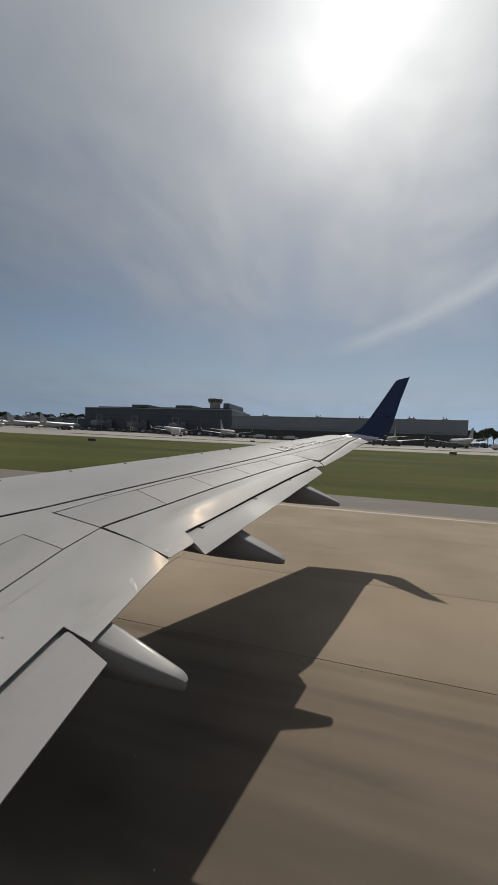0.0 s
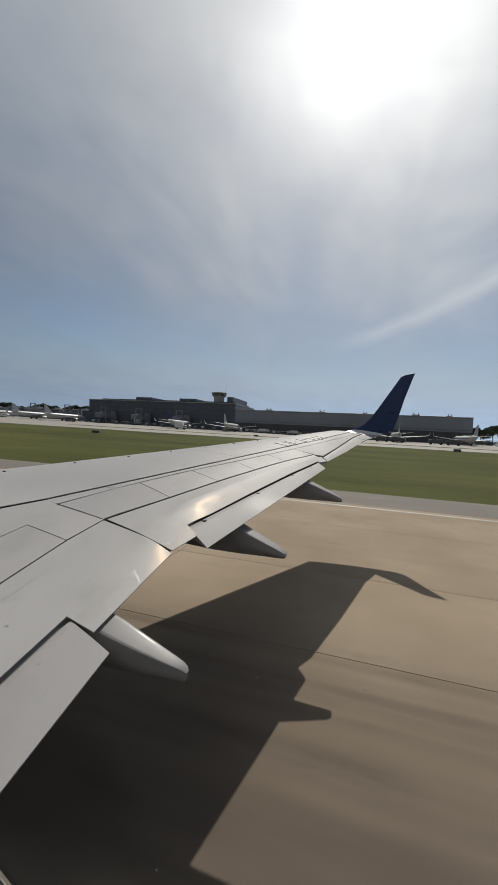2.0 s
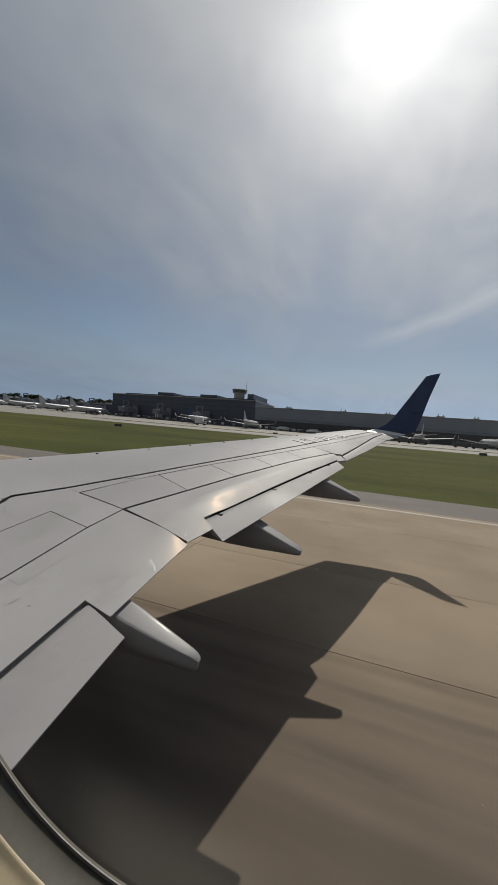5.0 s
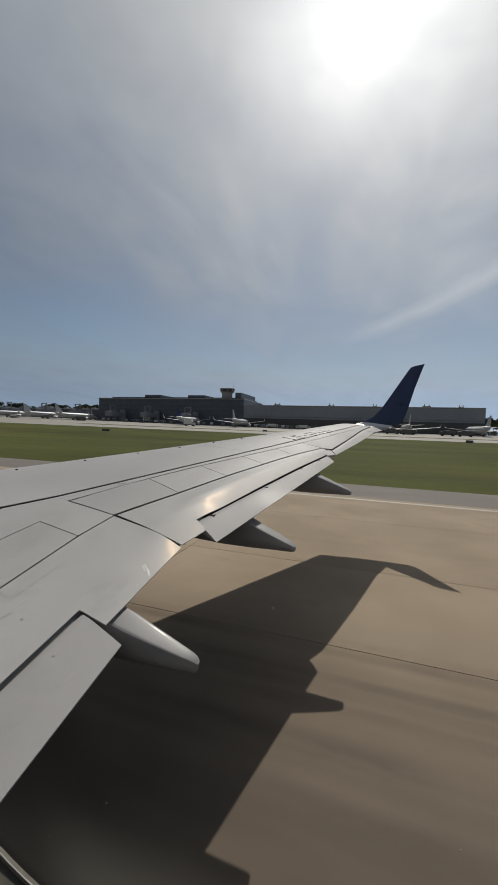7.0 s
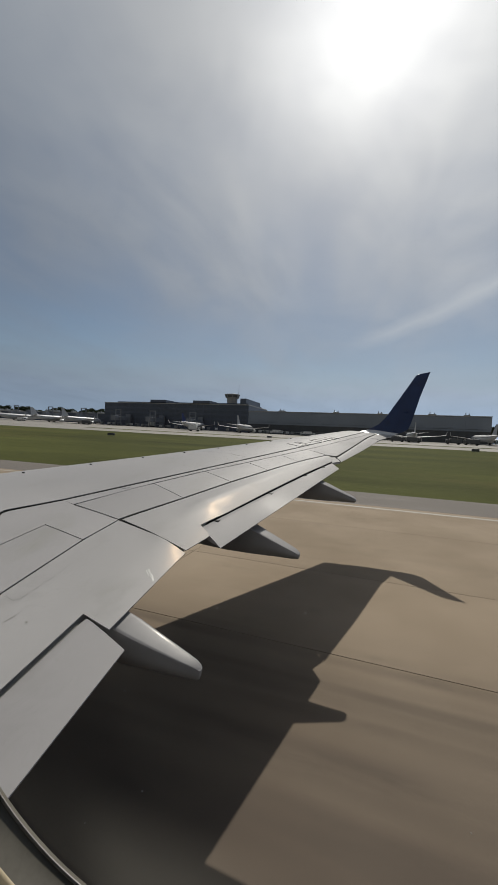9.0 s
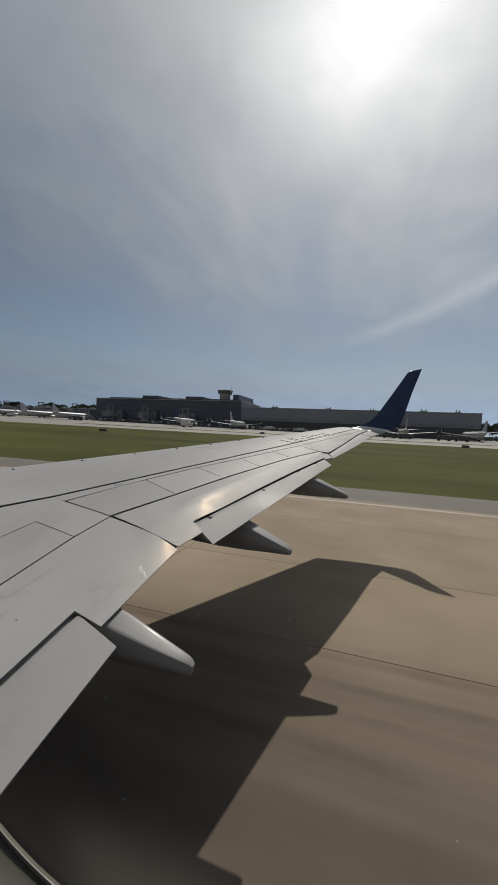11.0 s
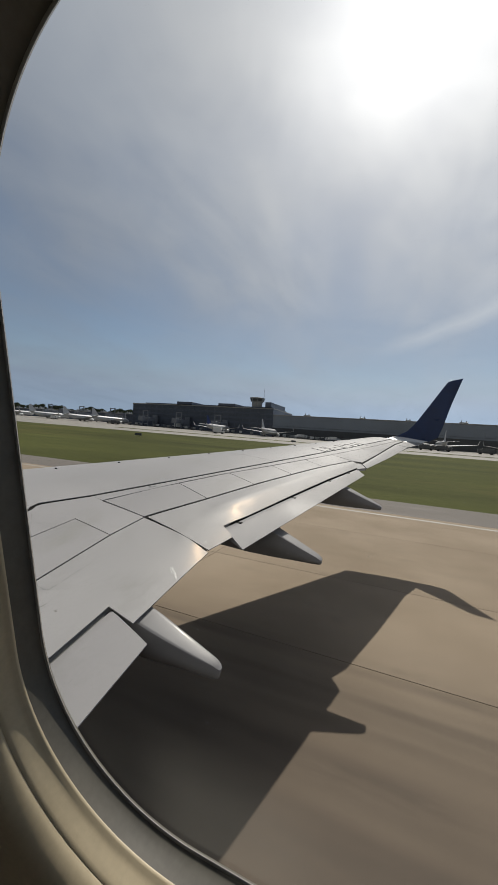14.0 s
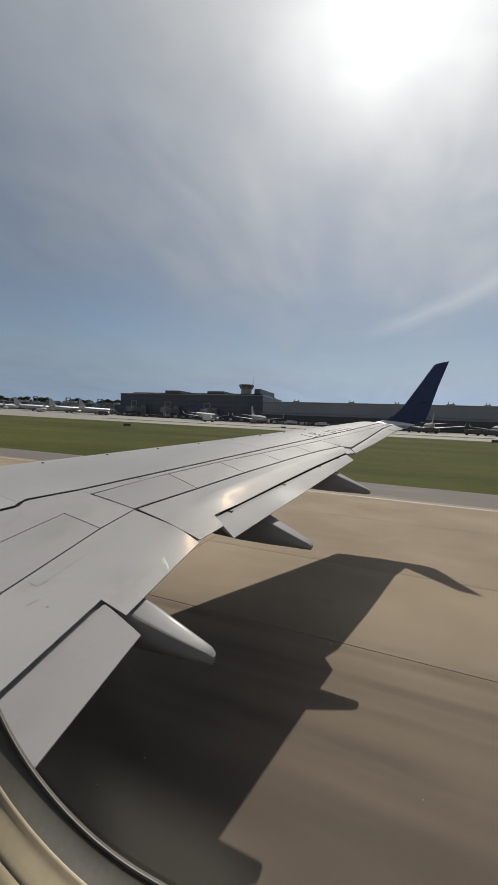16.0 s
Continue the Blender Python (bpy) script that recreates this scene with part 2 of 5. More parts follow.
def runway_material():
    m = bpy.data.materials.new("runway_concrete")
    m.use_nodes = True
    N, L = nodes_of(m.node_tree)
    pos = N.new("ShaderNodeNewGeometry").outputs["Position"]

    def noise_at(s, d, stretch, r=0.55):
        mp = N.new("ShaderNodeMapping")
        mp.inputs["Scale"].default_value = stretch
        L.new(pos, mp.inputs[0])
        n = N.new("ShaderNodeTexNoise")
        n.inputs["Scale"].default_value, n.inputs["Detail"].default_value, n.inputs["Roughness"].default_value = s, d, r
        L.new(mp.outputs[0], n.inputs["Vector"])
        return n.outputs["Fac"]

    def rng(v, a, b, lo, hi):
        n = N.new("ShaderNodeMapRange")
        n.interpolation_type = "SMOOTHSTEP"
        n.inputs[1].default_value, n.inputs[2].default_value, n.inputs[3].default_value, n.inputs[4].default_value = lo, hi, a, b
        L.new(v, n.inputs[0])
        return n.outputs[0]

    def op(kind, a, b):
        n = N.new("ShaderNodeMath")
        n.operation = kind
        for i, v in enumerate((a, b)):
            if isinstance(v, (int, float)):
                n.inputs[i].default_value = v
            else:
                L.new(v, n.inputs[i])
        return n.outputs[0]

    def mix(f, a, b, blend="MIX"):
        n = N.new("ShaderNodeMix")
        n.data_type, n.blend_type = "RGBA", blend
        if isinstance(f, (int, float)):
            n.inputs[0].default_value = f
        else:
            L.new(f, n.inputs[0])
        for i, v in ((6, a), (7, b)):
            if isinstance(v, tuple):
                n.inputs[i].default_value = (*v, 1)
            else:
                L.new(v, n.inputs[i])
        return n.outputs[2]

    sep = N.new("ShaderNodeSeparateXYZ")
    L.new(pos, sep.inputs[0])
    broad = noise_at(0.22, 5, (1, 1, 1))
    col = mix(rng(broad, 0, 1, 0.3, 0.7), (0.236, 0.188, 0.137), (0.296, 0.240, 0.179))
    info = N.new("ShaderNodeObjectInfo")
    col = mix(1.0, col, rng(info.outputs["Random"], 0.93, 1.05, 0, 1), "MULTIPLY")
    # rubber laid down along the landing direction
    lane = rng(sep.outputs[1], 1.0, 0.0, 5.4, 8.4)
    # broad rubber film, deepened towards the airliner to darken the wing's shadow as well
    film = op("MULTIPLY", rng(sep.outputs[1], 0.76, 0.0, 2.6, 10.0), rng(noise_at(0.5, 4, (0.15, 1, 1)), 0.75, 1.1, 0.3, 0.7))
    col = mix(film, col, (0.063, 0.050, 0.043))
    bands = rng(noise_at(1.0, 1.5, (0.02, 1.1, 1)), 0, 1, 0.40, 0.72)
    thin = rng(noise_at(1.0, 1.5, (0.05, 2.6, 1)), 0, 1, 0.54, 0.76)
    patchy = rng(noise_at(0.6, 5, (0.25, 1.0, 1), 0.6), 0.45, 1.0, 0.36, 0.6)
    lane = op("MULTIPLY", lane, patchy)
    marks = op("MULTIPLY", op("MINIMUM", op("ADD", op("MULTIPLY", bands, 0.42), op("MULTIPLY", thin, 0.25)), 0.8), lane)
    broken = op("MULTIPLY", rng(noise_at(0.35, 3, (0.5, 1.2, 1)), 0.2, 1.0, 0.34, 0.62), rng(noise_at(1.3, 5, (0.35, 2.0, 1), 0.65), 0.55, 1.0, 0.36, 0.58))
    for y0, w, k in ((6.72, 0.26, 0.42), (5.93, 0.26, 0.55), (5.30, 0.24, 0.45), (4.55, 0.42, 0.45), (3.7, 0.5, 0.35)):
        wob = op("ADD", sep.outputs[1], op("MULTIPLY", op("SUBTRACT", noise_at(0.05, 2, (1, 1, 1)), 0.5), 0.25))
        lineb = op("MULTIPLY", rng(op("ABSOLUTE", op("SUBTRACT", wob, y0), 0.0), k, 0.0, 0.15 * w, w), broken)
        marks = op("MAXIMUM", marks, lineb)
    far = op("MULTIPLY", rng(noise_at(1.0, 3, (0.02, 0.7, 1)), 0, 1, 0.55, 0.8), 0.13)
    col = mix(op("MAXIMUM", marks, far), col, (0.055, 0.047, 0.042))
    grain = noise_at(28, 4, (1, 1, 1), 0.65)
    col = mix(1.0, col, rng(grain, 0.965, 1.03, 0.3, 0.7), "MULTIPLY")
    spots = rng(noise_at(1.1, 6, (0.6, 1, 1), 0.65), 0, 0.28, 0.56, 0.76)
    col = mix(spots, col, (0.12, 0.10, 0.08))
    p = N.new("ShaderNodeBsdfPrincipled")
    L.new(col, p.inputs["Base Color"])
    p.inputs["Roughness"].default_value = 0.9
    p.inputs["Specular IOR Level"].default_value = 0.06
    b = N.new("ShaderNodeBump")
    b.inputs["Strength"].default_value, b.inputs["Distance"].default_value = 0.03, 0.01
    L.new(grain, b.inputs["Height"])
    L.new(b.outputs[0], p.inputs["Normal"])
    o = N.new("ShaderNodeOutputMaterial")
    L.new(p.outputs[0], o.inputs[0])
    return m


M["runway"] = runway_material()
M["grass"] = material("mown_airfield_grass", (0.063, 0.068, 0.0235), 0.95, 0.0, 0.06, 0.38, 2.5, 0.13, 0.0, (0.10, 0.088, 0.036), 0.035, (0.55, 0.75), (0.35, 1, 1), spec=0.03)
M["glass"] = material("dark_facade_glass", (0.045, 0.051, 0.058), 0.35, 0.0, 0.2, 0.2)
M["facade_glass"] = material("dull_facade_glass", (0.066, 0.080, 0.105), 0.4, 0.0, 0.2, 0.2)
M["facade"] = material("grey_facade_panel", (0.212, 0.240, 0.275), 0.6, 0.0, 0.05, 0.15, 1.0, 0.06)
M["facade_dark"] = material("dark_facade_panel", (0.080, 0.098, 0.136), 0.55, 0.0, 0.05, 0.15, 1.0, 0.06)
M["roof"] = material("grey_roof", (0.30, 0.30, 0.29), 0.8, 0.0, 0.1, 0.1)
M["steel"] = material("galvanised_steel", (0.32, 0.33, 0.33), 0.5, 0.5, 1.0, 0.1)
M["jet_white"] = material("white_aircraft_paint", (0.40, 0.41, 0.42), 0.4, 0.0, 0.5, 0.05)
M["jet_grey"] = material("grey_aircraft_paint", (0.42, 0.43, 0.45), 0.4, 0.2, 0.5, 0.05)
M["jet_blue"] = material("dark_blue_tail_paint", (0.03, 0.045, 0.13), 0.4)
M["tyre"] = material("black_tyre_rubber", (0.025, 0.025, 0.025), 0.85)
M["truck_white"] = material("white_vehicle_paint", (0.70, 0.70, 0.68), 0.4, 0.0, 1.0, 0.06)
M["truck_dark"] = material("dark_vehicle_paint", (0.07, 0.075, 0.08), 0.5, 0.0, 1.0, 0.1)
M["bark"] = material("brown_bark", (0.12, 0.085, 0.055), 0.95, 0.0, 3.0, 0.2, 20, 0.2, 0.3)
M["leaf"] = material("dark_pine_foliage", (0.045, 0.06, 0.028), 0.9, 0.0, 0.4, 0.35, 3.0, 0.25, per_piece=0.15)
M["bridge"] = material("dull_grey_bridge_cladding", (0.165, 0.18, 0.205), 0.6, 0.0, 0.3, 0.1, 3.0, 0.06)
# foliage paler and bluer than the pines: distance haze put into the colour
M["woods"] = material("distant_hazed_foliage", (0.085, 0.098, 0.09), 0.95, 0.0, 0.05, 0.3, 0.8, 0.25, spec=0.1)
M["yellow"] = material("yellow_sign_paint", (0.55, 0.36, 0.04), 0.6)


# ---- helpers for building ----
def part(name, bm, mat, parent=None, label="", smooth=False):
    me = bpy.data.meshes.new(name)
    bmesh.ops.recalc_face_normals(bm, faces=bm.faces[:])
    bm.to_mesh(me)
    bm.free()
    for mm in (mat if isinstance(mat, (list, tuple)) else [mat]):
        me.materials.append(mm)
    if smooth:
        me.polygons.foreach_set("use_smooth", [True] * len(me.polygons))
        me.set_sharp_from_angle(angle=radians(35))
    ob = new(name, me)
    if parent is not None:
        ob.parent = parent
    if label:
        ob["label"] = label
    return ob


def thing(name, label, category, group="", at=None):
    ob = new(name)
    if at is not None:
        ob.matrix_basis = at
    return tagged(ob, label, category, group)


def box(bm, x0, x1, y0, y1, z0, z1, bevel=0.0):
    vs = [bm.verts.new((x, y, z)) for x in (x0, x1) for y in (y0, y1) for z in (z0, z1)]
    fs = [bm.faces.new([vs[i] for i in q]) for q in ((0, 1, 3, 2), (4, 6, 7, 5), (0, 4, 5, 1), (2, 3, 7, 6), (0, 2, 6, 4), (1, 5, 7, 3))]
    if bevel:
        es = list({e for f in fs for e in f.edges})
        bmesh.ops.bevel(bm, geom=es, offset=bevel, segments=2, profile=0.5, affect="EDGES")
    return bm


def boxed(*a, **k):
    return box(bmesh.new(), *a, **k)


def loft(bm, rings, close=True, caps=True, mats=None):
    rows = [[bm.verts.new(p) for p in r] for r in rings]
    n = len(rows[0])
    for a, b in zip(rows[:-1], rows[1:]):
        for i in range(n if close else n - 1):
            j = (i + 1) % n
            try:
                f = bm.faces.new((a[i], a[j], b[j], b[i]))
                if mats:
                    f.material_index = mats(i)
            except ValueError:
                pass
    if caps and close:
        for r in (rows[0], rows[-1]):
            try:
                bm.faces.new(r)
            except ValueError:
                pass
    return bm


def tube(bm, a, b, r0, r1=None, n=10):
    a, b = Vector(a), Vector(b)
    r1 = r0 if r1 is None else r1
    q = (b - a).to_track_quat("Z", "Y")
    ring = lambda c, r: [c + q @ Vector((r * math.cos(2 * math.pi * i / n), r * math.sin(2 * math.pi * i / n), 0)) for i in range(n)]
    return loft(bm, [ring(a, r0), ring(b, r1)])


# ---- ground ----
def ground_sheet():
    bm = bmesh.new()
    n = 24
    vs = [[bm.verts.new((-4500 + 9000 * i / n, -4500 + 9000 * j / n, -0.16)) for j in range(n + 1)] for i in range(n + 1)]
    for i in range(n):
        for j in range(n):
            bm.faces.new((vs[i][j], vs[i + 1][j], vs[i + 1][j + 1], vs[i][j + 1]))
    return tagged(part("ground", bm, M["grass"]), "wide flat airfield of mown green grass", "ground", kind="structure")


ground_sheet()


def rise(x, y):
    """The land climbs gently from the runway's edge to the terminal, more so towards the pier."""
    return max(0.0, min(y, 256.0) - 29.0) * (0.0195 + 0.000055 * min(max(0.0, -x), 320.0))


def land(name, mat, x0, x1, y0, y1, lift, label, category, deep=0.6):
    """A band of ground that follows the rise."""
    xs = sorted({x0, x1, *(x for x in (-320.0, -240.0, -160.0, -80.0, 0.0) if x0 < x < x1)})
    ys = sorted({y0, y1, *(y for y in (80.0, 256.0) if y0 < y < y1)})
    bm = bmesh.new()
    top = [[bm.verts.new((x, y, rise(x, y) + lift)) for y in ys] for x in xs]
    low = [[bm.verts.new((x, y, rise(x, y) + lift - deep)) for y in ys] for x in xs]
    for i in range(len(xs) - 1):
        for j in range(len(ys) - 1):
            bm.faces.new((top[i][j], top[i + 1][j], top[i + 1][j + 1], top[i][j + 1]))
            bm.faces.new((low[i][j], low[i][j + 1], low[i + 1][j + 1], low[i + 1][j]))
        for j in (0, len(ys) - 1):
            bm.faces.new((top[i][j], top[i + 1][j], low[i + 1][j], low[i][j]))
    for j in range(len(ys) - 1):
        for i in (0, len(xs) - 1):
            bm.faces.new((top[i][j], top[i][j + 1], low[i][j + 1], low[i][j]))
    return tagged(part(name, bm, M[mat]), label, category, kind="structure")


# grass strips stand a little below the paving
land("grass_verge", "grass", -1500, 1500, 29.0, 130.0, -0.035, "long strip of mown grass beside the runway", "grass")
land("taxiway", "apron", -1500, 1500, 130.0, 158.0, -0.015, "pale concrete taxiway beyond the grass", "taxiway")
land("grass_island", "grass", -150, 1500, 158.0, 166.0, -0.035, "narrow strip of grass between taxiway and apron", "grass")
land("grass_island_end", "apron", -1500, -150, 158.0, 166.0, -0.015, "pale concrete joining taxiway and apron", "apron")
land("apron", "apron", -1500, 1500, 166.0, 900.0, -0.02, "pale concrete apron in front of the terminal", "apron")
land("apron_taxi_line", "white_line", -1500, 1500, 172.0, 172.6, -0.008, "thin worn taxi line on the apron", "line", 0.1)
tagged(part("shoulder", boxed(-1500, 1500, 23.4, 29.0, -0.3, -0.015), M["asphalt"]), "grey asphalt runway shoulder", "shoulder", kind="structure")

# runway: a bed with joints, and slabs laid on it
SLAB_Y = [-22.0, -17.7, -13.6, -9.5, -5.4, -1.3, 6.9, 11.03, 17.2, 23.4]
SLAB_X0, SLAB_L, SLAB_N = -65.5, 15.0, 9
runway = tagged(part("runway", boxed(-1500, 1500, -22.0, 23.4, -0.4, -0.02), M["joint"]), "tan concrete runway with dark joints and rubber marks", "runway", kind="structure")


def slab_mesh(w, l):
    bm = bmesh.new()
    g = 0.006
    box(bm, g, l - g, g, w - g, -0.2, 0.0)
    top = [e for e in bm.edges if all(abs(v.co.z) < 1e-6 for v in e.verts)]
    bmesh.ops.bevel(bm, geom=top, offset=0.004, segments=1, affect="EDGES")
    me = bpy.data.meshes.new("slab")
    bm.to_mesh(me)
    bm.free()
    me.materials.append(M["runway"])
    return me


def lay_slabs():
    for a, b in zip(SLAB_Y[:-1], SLAB_Y[1:]):
        me = slab_mesh(b - a, SLAB_L)
        for i in range(SLAB_N):
            ob = new("slab", me)
            ob.location = (SLAB_X0 + SLAB_L * i, a, 0)
            ob.parent = runway
        for x0, x1 in ((-1500, SLAB_X0), (SLAB_X0 + SLAB_L * SLAB_N, 1500)):
            part("long_slab", boxed(x0 + 0.014, x1 - 0.014, a + 0.014, b - 0.014, -0.2, 0.0), M["runway"], runway)


tagged(part("edge_line", boxed(-1500, 1500, 22.46, 22.80, -0.01, 0.004), M["white_line"]), "long worn white line along the runway edge", "line", kind="structure")


# ---- the airliner ----
airliner = thing("airliner", "white airliner with grey wing and dark blue winglet on the runway", "airplane")


def interp(v, xs, ys):
    return float(np.interp(v, xs, ys))


# chordwise shape of the upper skin, from leading edge (0) to trailing edge (1)
CHORD = (0, 0.0125, 0.025, 0.05, 0.1, 0.2, 0.3, 0.4, 0.5, 0.6, 0.7, 0.8, 0.9, 1.0)
RISE = (0, 0.0215, 0.0299, 0.0413, 0.0563, 0.0726, 0.0788, 0.0780, 0.0724, 0.0636, 0.0518, 0.0375, 0.0208, 0)


def lead_x(y):
    return 0.444 * y - 8.413


def trail_x(y):
    return interp(y, (0, 3.85, 9.5, 16), (-1.95, -1.95, -0.70, 0.85))


def spar_x(y):
    return interp(y, (-1, 2.96, 3.12, 4.8, 7.79, 10.74, 14.29, 16), (-4.9, -4.02, -4.12, -3.60, -2.68, -1.76, -0.66, -0.13))


def plank_x(y):
    return interp(y, (3.8, 4.69, 6.25, 7.53, 10.21, 11.62, 13.51, 16), (-3.69, -3.49, -3.03, -2.58, -1.67, -1.20, -0.61, 0.17))


def hinge_x(y):
    return interp(y, (-1, 0.3, 2.04, 3.19, 3.87, 4.96, 6.28, 8.12, 9.13, 10.17, 16), (-2.55, -2.65, -2.83, -2.97, -3.0, -2.70, -2.36, -1.82, -1.48, -1.08, 1.0))


def smooth_rise(v):
    """Catmull-Rom through the table, so that the skin has no facets."""
    i = max(0, min(len(CHORD) - 2, next((k for k in range(len(CHORD) - 1) if v <= CHORD[k + 1]), len(CHORD) - 2)))
    x0, x1 = CHORD[i], CHORD[i + 1]
    m = lambda k: (RISE[min(k + 1, 13)] - RISE[max(k - 1, 0)]) / (CHORD[min(k + 1, 13)] - CHORD[max(k - 1, 0)])
    h = x1 - x0
    t = (v - x0) / h
    return ((2 * t ** 3 - 3 * t * t + 1) * RISE[i] + (t ** 3 - 2 * t * t + t) * h * m(i)
            + (3 * t * t - 2 * t ** 3) * RISE[i + 1] + (t ** 3 - t * t) * h * m(i + 1))


def wing_z(x, y):
    c = trail_x(y) - lead_x(y)
    s = (trail_x(y) - x) / c
    z = 2.15 + 0.13 * y
    if s < 0:
        return z + s * c * 0.25
    s = min(s, 1.0)
    return z + c * (1.1 * smooth_rise(1 - s) + interp(y, (4, 16), (0.05, 0.015)) * s)


def along(line, n):
    pts = [Vector(p) for p in line]
    d = [0.0]
    for a, b in zip(pts[:-1], pts[1:]):
        d.append(d[-1] + (b - a).length)
    out = []
    for i in range(n + 1):
        s = d[-1] * i / n
        k = max(j for j in range(len(d) - 1) if d[j] <= s + 1e-9)
        out.append(pts[k].lerp(pts[k + 1], (s - d[k]) / (d[k + 1] - d[k])))
    return out


def strip(front, aft, n=12, m=4, thick=0.02, gap=0.008, drop=None, zf=wing_z, nose=False):
    """A skin panel between two lines seen from above, held back by half the seam."""
    gf, ga, g0, g1 = gap if isinstance(gap, tuple) else (gap,) * 4
    fa, aa = along(front, n), along(aft, n)
    grid = []
    for i, (f, a) in enumerate(zip(fa, aa)):
        t = (a - f).normalized()
        f2, a2 = f + t * gf, a - t * ga
        row = []
        for j in range(m + 1):
            p = f2.lerp(a2, (j / m) ** 2.2 if nose else j / m)
            row.append(p)
        grid.append(row)
    for j in range(m + 1):
        t = (grid[1][j] - grid[0][j]).normalized()
        grid[0][j] = grid[0][j] + t * g0
        t = (grid[-2][j] - grid[-1][j]).normalized()
        grid[-1][j] = grid[-1][j] + t * g1
    bm = bmesh.new()
    top = [[bm.verts.new((p.x, p.y, zf(p.x, p.y) - (drop(j / m) if drop else 0))) for j, p in enumerate(r)] for r in grid]
    low = [[bm.verts.new((v.co.x, v.co.y, v.co.z - thick)) for v in r] for r in top]
    for i in range(n):
        for j in range(m):
            bm.faces.new((top[i][j], top[i][j + 1], top[i + 1][j + 1], top[i + 1][j]))
            bm.faces.new((low[i][j], low[i + 1][j], low[i + 1][j + 1], low[i][j + 1]))
    for i in range(n):
        for j in (0, m):
            bm.faces.new((top[i][j], top[i + 1][j], low[i + 1][j], low[i][j]))
    for j in range(m):
        for i in (0, n):
            bm.faces.new((top[i][j], top[i][j + 1], low[i][j + 1], low[i][j]))
    return bm


def flap_body(front, aft, n, top_f, drop_a, thick, nose=0.05):
    """An aerofoil-shaped flap: thick rounded nose, thin trailing edge."""
    fa, aa = along(front, n), along(aft, n)
    rings = []
    for f, a in zip(fa, aa):
        zf_ = wing_z(f.x, f.y) - top_f
        za = wing_z(a.x, a.y) - drop_a
        ring = []
        for s, up, dn in ((0.0, -0.4, -0.4), (0.02, -0.12, -0.7), (0.07, -0.01, -0.92), (0.2, 0.05, -1.0), (0.5, 0.06, -0.72), (0.8, 0.03, -0.32), (1.0, 0.0, -0.07)):
            p = f.lerp(a, s)
            z = zf_ + (za - zf_) * s
            ring.append((s, p, z + up * thick, z + dn * thick))
        loop = [(p.x, p.y, u) for _, p, u, _ in ring] + [(p.x, p.y, d) for _, p, _, d in reversed(ring[1:])]
        rings.append(loop)
    return loft(bmesh.new(), rings)


wing = part("wing", bmesh.new(), M["under"], airliner, "light grey wing with panel seams, slats and lowered flaps")
ROOT = 0.2


def wing_body():
    """The solid under the skin panels, from the leading edge to the flap cove."""
    bm = bmesh.new()
    rings = []
    ys = [ROOT, 1.2, 2.3, 3.8, 5, 6.5, 8, 9.6, 11, 12.5, 14, 15.2, 15.9]
    for y in ys:
        lx, tx = lead_x(y), interp(y, (0, 2.3, 2.5, 3.8, 4.2, 4.6, 9.6, 15.9), (-2.05, -2.2, -2.0, -2.1, -2.05, -2.22, -0.98, 0.70))
        c = tx - lx
        up, dn = [], []
        for s, d in ((0.0, 0.0), (0.004, 0.012), (0.012, 0.024), (0.03, 0.042), (0.08, 0.075), (0.18, 0.112), (0.32, 0.125), (0.5, 0.108), (0.7, 0.07), (0.88, 0.038), (1.0, 0.022)):
            x = lx + c * s
            z = wing_z(x, y) - 0.010
            up.append((x + 0.012 * (1 - s), y, z))
            dn.append((x + 0.012 * (1 - s), y, z - d * c))
        rings.append(up + list(reversed(dn[1:])))
    loft(bm, rings, mats=lambda i: 1 if 4 <= i < 10 else 0)
    return part("wing_box", bm, [M["under"], M["near_black"]], wing, "dark wing structure showing in the seams", True)


wing_body()


def skin(name, front, aft, mat="paint", n=10, m=4, gap=0.008, thick=0.008, label="", nose=False, zf=wing_z):
    return part(name, strip(front, aft, n, m, thick, gap, nose=nose, zf=zf), M[mat], wing, label, True)


# this bend is put into the spoilers' shape to catch the sun's glint
def drooped(aft, s0, s1, steep, fade):
    """The skin's height with its aft part bent down between the fractions s0 and s1 of the panel."""
    ys, xs = [y for _, y in aft], [x for x, _ in aft]

    def height(x, y):
        h = hinge_x(y)
        chord = max(0.2, interp(y, ys, xs) - h)
        s = min(1.0, max(0.0, (x - h) / chord))
        bend = lambda v: 0 if v < s0 else (v - s0) ** 2 / (2 * (s1 - s0)) if v < s1 else (s1 - s0) / 2 + v - s1
        k = steep * chord * fade(y)
        return wing_z(x, y) + k * (0.7 * bend(1.0) * min(s / s0, 1.0) - bend(s))
    return height


def run(f, y0, y1, o=0.0, k=6):
    return [(f(y0 + (y1 - y0) * i / k) + o, y0 + (y1 - y0) * i / k) for i in range(k + 1)]


